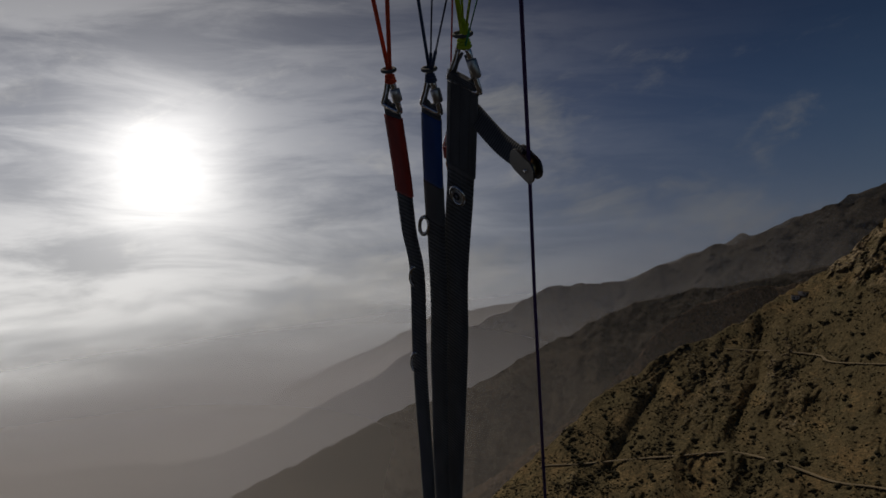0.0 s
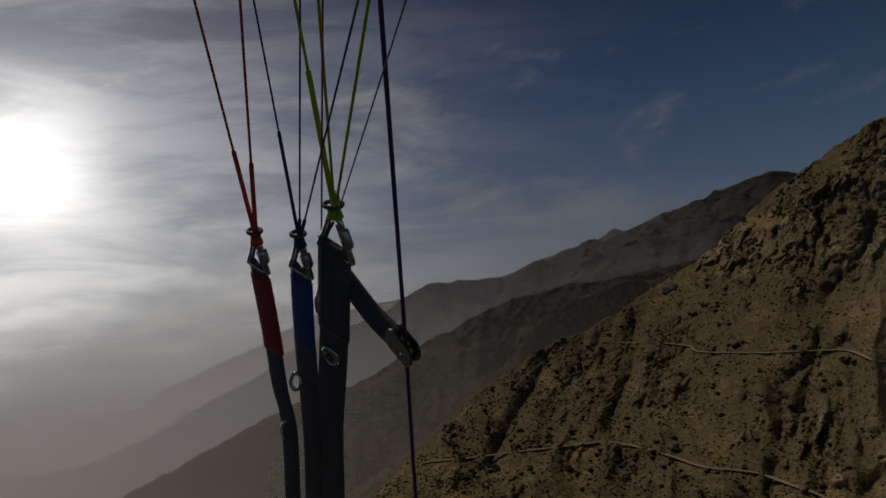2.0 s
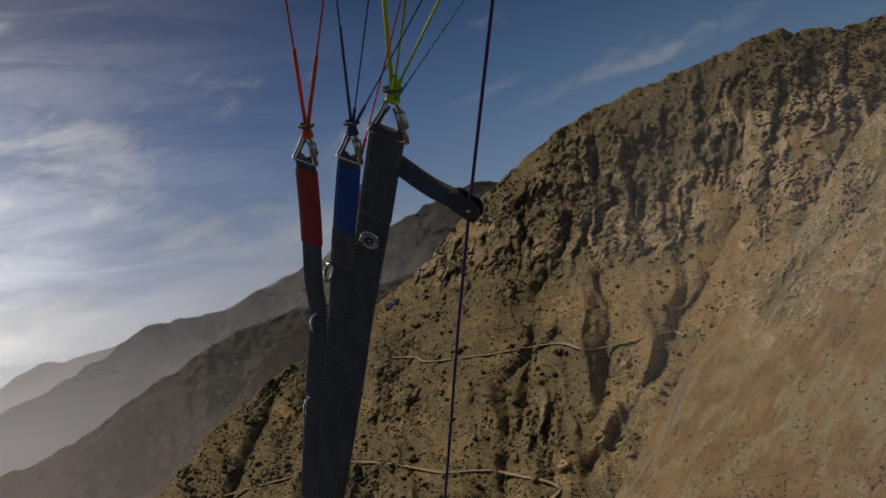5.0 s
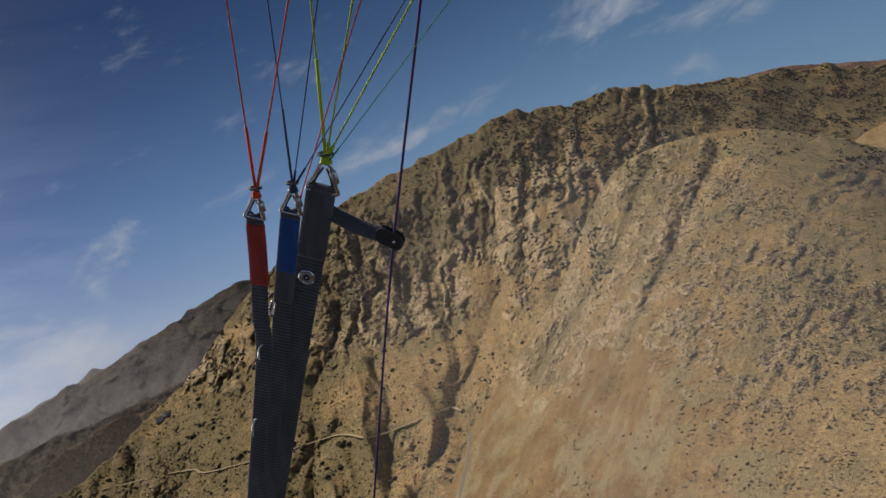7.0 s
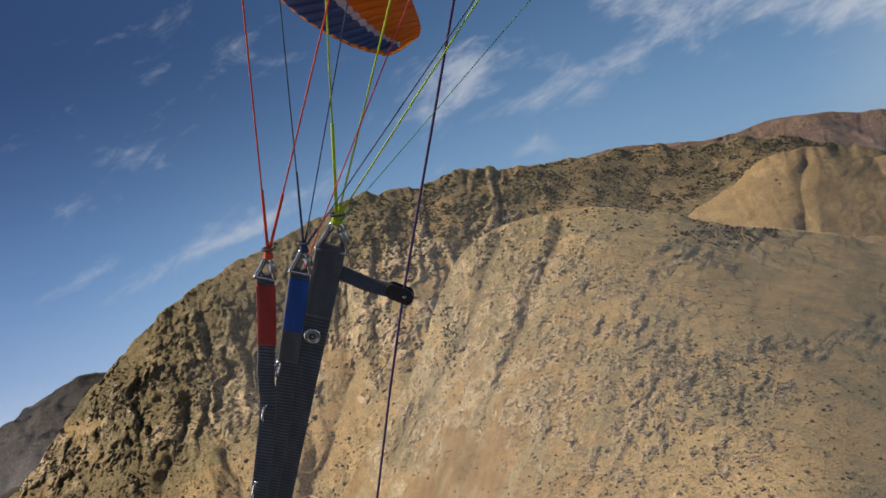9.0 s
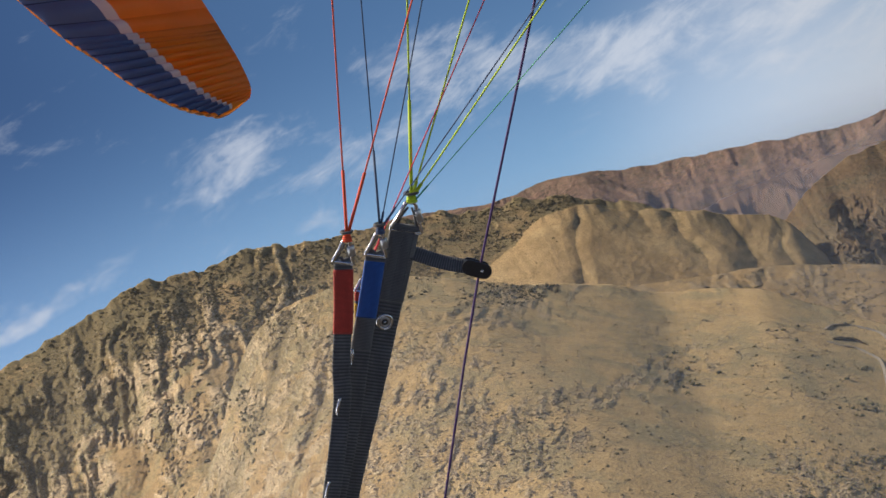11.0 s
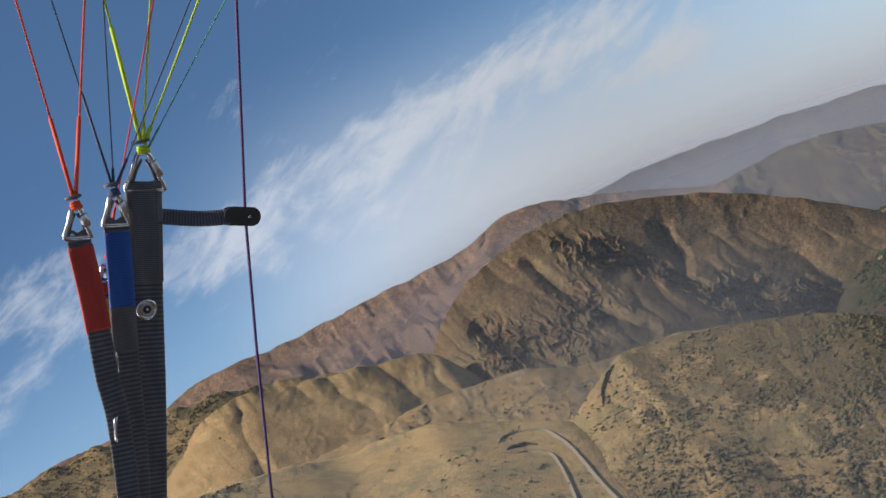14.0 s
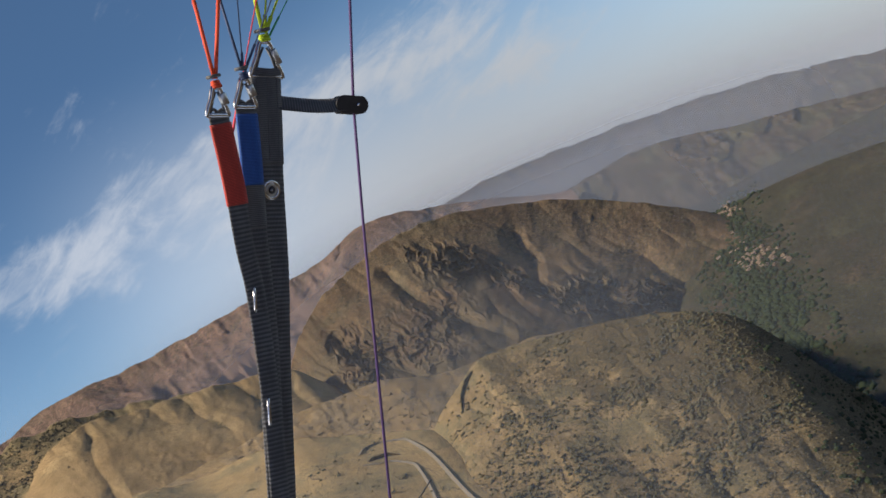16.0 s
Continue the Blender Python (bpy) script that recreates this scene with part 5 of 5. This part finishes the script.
def shackle(at, down, height, width, name="shackle"):
    """A steel triangle link with a threaded sleeve, hanging from at towards down."""
    d = down.normalized()
    s = d.cross(FACE).normalized()
    h, w = height, width / 2
    loop = []
    corners = [(0.0, 0.12), (0.30, 0.10), (0.5, 0.5), (1.0, 0.98), (0.86, 0.99), (-0.86, 0.99), (-1.0, 0.98), (-0.5, 0.5), (-0.30, 0.10)]
    pts = [at + s * (x * w) + d * (y * h) for x, y in corners]
    closed = pts + pts[:1]
    for i in range(len(pts)):
        for k in range(3):
            loop.append(closed[i].lerp(closed[i + 1], k / 3))
    # soften the corners
    for _ in range(2):
        loop = [(loop[i - 1] + loop[i] * 2 + loop[(i + 1) % len(loop)]) / 4 for i in range(len(loop))]
    link = part(name, tube_mesh(loop, 0.0023, 10, True), M_STEEL, RISER, "polished steel triangle link")
    a, b = at + s * (-0.42 * w) + d * (0.30 * h), at + s * (-0.78 * w) + d * (0.66 * h)
    part("screw_sleeve", tube_mesh([a, a.lerp(b, 0.08), a.lerp(b, 0.92), b], lambda t: 0.0034 if t in (0.0, 1.0) else 0.0041, 6), M_DULL, link, "hexagonal screw sleeve")
    # moulded insert that keeps the strap in the wide end
    bar = [at + s * (x * w) + d * (y * h) for x, y in ((-0.80, 0.93), (-0.45, 0.80), (-0.15, 0.86), (0.0, 0.90), (0.15, 0.86), (0.45, 0.80), (0.80, 0.93))]
    part("insert", tube_mesh(smooth_path(bar, 3), 0.0016, 6), M_RUBBER, link, "grey moulded strap insert")
    for sign in (-1, 1):
        arm = [at + s * (sign * x * w) + d * (y * h) for x, y in ((0.62, 0.86), (0.38, 0.52), (0.10, 0.26))]
        part("insert_arm", tube_mesh(arm, 0.0013, 6), M_RUBBER, link)
    return link


def strap(name, pts, width, mat, label, thick=0.0026, parent=None, face=FACE, ripple=0.0, steps=10):
    return part(name, strap_mesh(pts, width, thick, face, steps, ripple), mat, parent or RISER, label)


def at_length(pts, a, b, lift=0.0, steps=12):
    """The stretch of a path from length a to b, in even steps."""
    path = smooth_path(pts, 16)
    out, run = [], 0.0
    lens = [0.0]
    for i in range(1, len(path)):
        run += (path[i] - path[i - 1]).length
        lens.append(run)
    for k in range(steps + 1):
        q = a + (b - a) * k / steps
        j = max(1, min(len(path) - 1, next((i for i, l in enumerate(lens) if l >= q), len(path) - 1)))
        u = (q - lens[j - 1]) / max(lens[j] - lens[j - 1], 1e-9)
        out.append(path[j - 1].lerp(path[j], max(0, min(1, u))))
    return out


# front strap: shackle, sewn sleeve, long webbing
front = [AXIS * 0.029, AXIS * 0.075, AXIS * 0.136, AXIS * 0.22 + FACE * 0.003, AXIS * 0.31, AXIS * 0.42, AXIS * 0.58, AXIS * 0.8, AXIS * 1.05]
front = [q + Vector((-0.004, 0, 0.003)) * min(q.length * 8, 5) for q in front]
strap("front_strap", front, 0.0310, W_BLACK, "long black ribbed webbing strap", 0.0028)
strap("sewn_sleeve", at_length(front, -0.002, 0.088), 0.0325, W_SEWN, "smooth black sewn sleeve", 0.0046, steps=2)
for x in (-0.0105, 0.0, 0.0105):
    side = AXIS.cross(FACE).normalized()
    seam = [q + side * x + FACE * 0.0024 for q in at_length(front, 0.004, 0.084, steps=22)]
    part("seam", tube_mesh(seam, 0.00035, 5), W_BLACK, RISER)
shackle(LIME, AXIS, 0.037, 0.036)

# eyelet on the front strap
eye_at = at_length(front, 0.112, 0.113)[0] + FACE * 0.0022
u, w = FACE.orthogonal().normalized(), FACE.cross(FACE.orthogonal()).normalized()
for r, tr, mat, nm in ((0.0078, 0.0020, M_STEEL, "eyelet"), (0.0046, 0.0017, M_DULL, "eyelet_socket")):
    loop = [eye_at + (u * math.cos(k * math.pi / 12) + w * math.sin(k * math.pi / 12)) * r for k in range(24)]
    part(nm, tube_mesh(loop, tr, 8, True), mat, RISER, "steel snap eyelet" if nm == "eyelet" else "")
loop = [eye_at + FACE * 0.0016 + (u * math.cos(k * math.pi / 10) + w * math.sin(k * math.pi / 10)) * 0.0026 for k in range(20)]
part("eyelet_core", tube_mesh(loop, 0.0011, 6, True), M_DARKMETAL, RISER)
part("eyelet_pin", tube_mesh([eye_at - FACE * 0.001, eye_at + FACE * 0.0022], 0.0016, 10), M_STEEL, RISER)

# middle strap with blue sleeve
middle = [BLUE + AXIS * 0.025, BLUE.lerp(RING_A, 0.55) + Vector((0.006, 0, 0)), RING_A + Vector((0.011, 0.002, 0.0)), RING_A + AXIS * 0.09 + Vector((0.014, 0, 0)), RING_A + AXIS * 0.2 + Vector((0.012, 0, 0)), RING_A + AXIS * 0.42 + Vector((0.014, 0.002, 0)), AXIS * 0.98 - FACE * 0.008]
strap("middle_strap", middle, 0.0220, W_BLACK, "black webbing strap behind the front strap")
strap("blue_sleeve", at_length(middle, 0.010, 0.074), 0.0222, W_BLUE, "blue sewn sleeve", 0.0042, steps=2)
strap("black_sleeve", at_length(middle, 0.074, 0.112), 0.0226, W_SEWN, "black sewn sleeve", 0.0046, steps=2)
shackle(BLUE, AXIS, 0.029, 0.023)

# rear strap with red sleeve
rear = [RED + AXIS * 0.025, RED.lerp(RING_B, 0.45), RED.lerp(RING_B, 0.75), RING_B + Vector((0.003, 0, 0.0)), RING_C + Vector((0.005, 0, 0)), RING_C + AXIS * 0.12 + Vector((0.008, 0, 0)), RING_C + AXIS * 0.3 + Vector((0.018, 0, 0)), AXIS * 0.98 - FACE * 0.016]
strap("rear_strap", rear, 0.0195, W_BLACK, "narrow black webbing strap")
strap("red_sleeve", at_length(rear, 0.010, 0.082), 0.0212, W_RED, "red sewn sleeve", 0.0042, steps=2)
shackle(RED, AXIS, 0.028, 0.022)

# short fourth strap, yellow, tucked behind
fourth = [FOURTH + AXIS * 0.016, FOURTH + AXIS * 0.03 + Vector((0.002, 0, 0)), FOURTH + AXIS * 0.05 + Vector((0.006, 0, 0)), FOURTH + AXIS * 0.085 + Vector((0.014, 0, 0))]
strap("ear_strap", fourth, 0.012, W_BLACK, "thin strap for the wing tip line")
strap("yellow_sleeve", at_length(fourth, 0.014, 0.060), 0.0135, W_YELLOW, "yellow sewn sleeve", 0.0040, steps=2)
strap("red_keeper", at_length(fourth, -0.012, 0.010), 0.0135, W_RED, "red stitched keeper", 0.0060, steps=2)
shackle(FOURTH, AXIS, 0.016, 0.013)

# rows of stitching across the sleeve ends
side = AXIS.cross(FACE).normalized()
for q in (0.006, 0.0835, 0.098):
    at = at_length(front, q, q + 0.001)[0]
    for k in range(9):
        x = -0.0128 + 0.0032 * k
        part("stitch", tube_mesh([at + side * (x - 0.0009) + FACE * 0.0026, at + side * (x + 0.0009) + FACE * 0.0026], 0.00032, 5), M_RUBBER, RISER)

# steel rings on the edge of the straps
for c, ln in ((RING_A, 0.019), (RING_B, 0.021), (RING_C, 0.024)):
    d = AXIS
    s = (d.cross(FACE).normalized() * 0.45 + FACE * 0.9).normalized()
    loop = [c + d * (math.cos(k * math.pi / 12) * ln / 2) + s * (math.sin(k * math.pi / 12) * 0.0042) for k in range(24)]
    part("ring", tube_mesh(loop, 0.0017, 8, True), M_STEEL, RISER, "steel oval ring")

# brake strap, pulley and brake line
arm0 = front[0].lerp(EYELET, 0.28) + Vector((0.006, 0.004, 0))
mid = arm0.lerp(PULLEY, 0.5) + Vector((0, 0, -0.003))
strap("brake_strap", [arm0, mid, PULLEY.lerp(arm0, 0.10)], 0.0165, W_FINE, "short black strap holding the pulley", 0.0024, face=Vector((-0.3, -0.9, 0.25)))
ax = (PULLEY - arm0).normalized()
bx = ax.cross(FACE).normalized()
for off, nm in ((0.0042, "cheek"), (-0.0042, "cheek")):
    bm = bmesh.new()
    outline = []
    for k in range(20):
        q = 2 * math.pi * k / 20
        outline.append(PULLEY + ax * (math.cos(q) * 0.0082 + (0.006 if math.cos(q) > 0 else -0.010)) + bx * (math.sin(q) * 0.0088) + FACE * off)
    lo = [bm.verts.new(v - FACE * 0.0010) for v in outline]
    hi = [bm.verts.new(v + FACE * 0.0010) for v in outline]
    bm.faces.new(lo[::-1])
    bm.faces.new(hi)
    for k in range(20):
        bm.faces.new((lo[k], lo[(k + 1) % 20], hi[(k + 1) % 20], hi[k]))
    bmesh.ops.recalc_face_normals(bm, faces=bm.faces)
    part(nm, bm, M_DARKMETAL, RISER, "dark pulley cheek")
hub = PULLEY + ax * 0.004
part("pulley_wheel", tube_mesh([hub - FACE * 0.003, hub, hub + FACE * 0.003], lambda t: 0.0072 - 0.0018 * math.sin(math.pi * t), 18), M_BRASS, RISER, "worn brass pulley wheel")
part("pulley_pin", tube_mesh([hub - FACE * 0.006, hub + FACE * 0.0062], 0.0016, 10), M_STEEL, RISER)
BRAKE_UP = Vector((0.303, -0.568, 0.765)).normalized()
brake_top = PULLEY + BRAKE_UP * 5.2
down = Vector((-0.272, 0.526, -0.806)).normalized()
swivel = PULLEY + down * 0.43
part("brake_line", tube_mesh([brake_top, PULLEY + BRAKE_UP * 0.8, PULLEY + ax * 0.002, PULLEY + down * 0.12, swivel], 0.00145, 7), M_PURPLE, RISER, "dark purple brake line")
part("swivel", tube_mesh([swivel, swivel + down * 0.006, swivel + down * 0.012, swivel + down * 0.018, swivel + down * 0.034], lambda t: 0.0022 + 0.0026 * math.sin(3.0 * t + 0.1), 12), M_STEEL, RISER, "steel brake swivel")
part("brake_toggle", tube_mesh([swivel + down * 0.030, swivel + down * 0.07, swivel + down * 0.12], 0.0062, 10), W_SEWN, RISER, "black brake toggle sleeve")
part("keeper_cord", tube_mesh([swivel - down * 0.004, swivel + ACROSS * 0.03 + RISE * 0.006, swivel + ACROSS * 0.066 + RISE * 0.022], 0.0009, 6), W_BLACK, RISER)

# suspension lines


def line(at, way, mat, thick, sheath, reach=6.0, label=""):
    """A thin line that leaves a link, with a thicker sheath over its sewn end."""
    way = Vector(way).normalized()
    a = at + way * 0.004
    part("line", tube_mesh([a, at + way * 0.4, at + way * 2, at + way * reach], thick, 6), mat, RISER, label)
    if sheath:
        part("line_sheath", tube_mesh([a, at + way * sheath * 0.5, at + way * sheath], thick * 1.9, 7), mat, RISER)


def knot(at, mat, r=0.0042):
    for k in range(3):
        c = at + RISE * (0.0022 * k - 0.003)
        loop = [c + (ACROSS * math.cos(q * math.pi / 8) + FACE * math.sin(q * math.pi / 8) * 0.7) * (r - 0.0005 * k) for q in range(16)]
        part("line_loop", tube_mesh(loop, 0.0014, 6, True), mat, RISER)


for way in ((0.137, -0.484, 0.864), (0.41, -0.548, 0.729)):
    line(RED, way, M_REDLINE, 0.00092, 0.072, label="orange-red suspension line")
for way, sheath in (((0.132, -0.424, 0.896), 0.085), ((0.371, -0.46, 0.807), 0.02), ((0.62, -0.60, 0.50), 0.03)):
    line(BLUE, way, M_BLUELINE, 0.00070, sheath, label="slate blue suspension line")
for way, sheath in (((0.158, -0.479, 0.863), 0.105), ((0.376, -0.603, 0.704), 0.02), ((0.575, -0.652, 0.494), 0.02)):
    line(LIME, way, M_LIME, 0.00102, sheath, label="lime yellow suspension line")
line(LIME + AXIS * 0.008, (0.64, -0.66, 0.40), M_GREEN, 0.0005, 0.03, label="thin green line")
line(FOURTH, (0.47, -0.62, 0.62), M_PINK, 0.00070, 0.05, label="pink-red wing tip line")
def keeper(at, r):
    """The rubber ring that holds the line loops together."""
    c = at + RISE * 0.0062
    loop = [c + (ACROSS * math.cos(q * math.pi / 10) + FACE * math.sin(q * math.pi / 10) * 0.75) * r for q in range(20)]
    part("rubber_ring", tube_mesh(loop, 0.0016, 8, True), M_RUBBER, RISER, "grey rubber ring on the line loops")


keeper(RED, 0.0056)
keeper(BLUE, 0.0056)
keeper(LIME, 0.0072)
knot(RED, M_REDLINE)
knot(BLUE, M_BLUELINE)
knot(LIME, M_LIME, 0.0052)

# ---- wing ----


def cloth(name, colour):
    m, n, bsdf = material(name)
    co = n.add("ShaderNodeTexCoord").outputs["Object"]
    g = n.noise(co, 5.0, 4.0)
    n.link(n.mix(n.band(g, 0.3, 0.7), tuple(c * 0.85 for c in colour), colour), bsdf.inputs["Base Color"])
    bsdf.inputs["Roughness"].default_value = 0.45
    bsdf.inputs["Transmission Weight"].default_value = 0.0
    tr = n.add("ShaderNodeBsdfTranslucent", Color=(*colour, 1))
    mix = n.add("ShaderNodeMixShader", Fac=0.35)
    out = [x for x in n.tree.nodes if x.type == "OUTPUT_MATERIAL"][0]
    n.link(bsdf.outputs[0], mix.inputs[1])
    n.link(tr.outputs[0], mix.inputs[2])
    n.link(mix.outputs[0], out.inputs[0])
    bump(n, bsdf, g, 0.3, 0.02)
    return m


C_BLUE, C_ORANGE, C_WHITE, C_NAVY = cloth("slate_blue_ripstop", (0.10, 0.165, 0.36)), cloth("orange_ripstop", (0.85, 0.26, 0.02)), cloth("white_ripstop", (0.75, 0.76, 0.78)), cloth("dark_navy_ripstop", (0.03, 0.05, 0.12))
WING = new("paraglider_wing")
tagged(WING, "paraglider wing with slate blue cells, white stripe and orange panel", "wing")
EDGE_LOW = [Vector(q) for q in ((0.76, 4.22, 1.29), (0.58, 4.21, 1.38), (0.40, 4.23, 1.55), (0.24, 4.22, 1.76), (0.09, 4.25, 1.98), (-0.31, 4.16, 2.64), (-0.76, 3.94, 3.49), (-1.2, 2.2, 5.2), (-1.3, -0.4, 6.2))]
EDGE_HIGH = [Vector(q) for q in ((0.98, 4.32, 1.37), (1.00, 4.30, 1.43), (0.99, 4.31, 1.59), (0.96, 4.31, 1.74), (0.93, 4.35, 1.94), (0.68, 4.22, 2.80), (0.39, 4.06, 3.66), (0.2, 2.4, 5.6), (0.3, -0.4, 6.6))]
STEPS = 4
edge_low, edge_high = ([q + Vector((0, 0, 0.12)) for q in smooth_path(e, STEPS)] for e in (EDGE_LOW, EDGE_HIGH))
BANDS = [("lower_panel", 0.0, 0.36, C_BLUE), ("white_stripe", 0.36, 0.44, C_WHITE), ("orange_panel", 0.44, 1.0, C_ORANGE)]


def wing_point(i, c, v, top):
    """A place on the wing: rib i, c across the cell, v along the chord, on the upper or lower cloth."""
    lo, hi = edge_low[i], edge_high[i]
    last = len(edge_low) - 1
    t = (edge_low[min(i + 1, last)] - edge_low[max(i - 1, 0)]).normalized()
    way = hi - lo
    out = t.cross(way).normalized()
    if out.y < 0:
        out = -out
    size = way.length
    bulge = 0.34 * math.sqrt(max(v, 0)) * (1 - v)
    puff = 0.030 * math.sin(math.pi * c) * math.sin(math.pi * min(1.0, 0.15 + v * 0.85))
    return lo + way * v + out * (size * bulge + puff if top else size * 0.02 * math.sin(math.pi * v) - puff)


for i in range(len(edge_low) - 1):
    for nm, v0, v1, mat in BANDS:
        bm = bmesh.new()
        rows = []
        for a in range(5):
            row = []
            for b in range(5):
                v = v0 + (v1 - v0) * b / 4
                row.append(bm.verts.new(wing_point(i, a / 4, v, False).lerp(wing_point(i + 1, a / 4, v, False), a / 4)))
            rows.append(row)
        for a in range(4):
            for b in range(4):
                bm.faces.new((rows[a][b], rows[a + 1][b], rows[a + 1][b + 1], rows[a][b + 1])).smooth = True
        part(nm, bm, mat, WING)
    bm = bmesh.new()
    rows = [[bm.verts.new(wing_point(i, a / 3, b / 10, True).lerp(wing_point(i + 1, a / 3, b / 10, True), a / 3)) for b in range(11)] for a in range(4)]
    for a in range(3):
        for b in range(10):
            bm.faces.new((rows[a][b], rows[a + 1][b], rows[a + 1][b + 1], rows[a][b + 1])).smooth = True
    part("upper_panel", bm, C_ORANGE, WING)
    # seam between cells
    part("rib_seam", tube_mesh([wing_point(i, 0, b / 8, False) for b in range(4)], 0.003, 5), C_NAVY, WING)
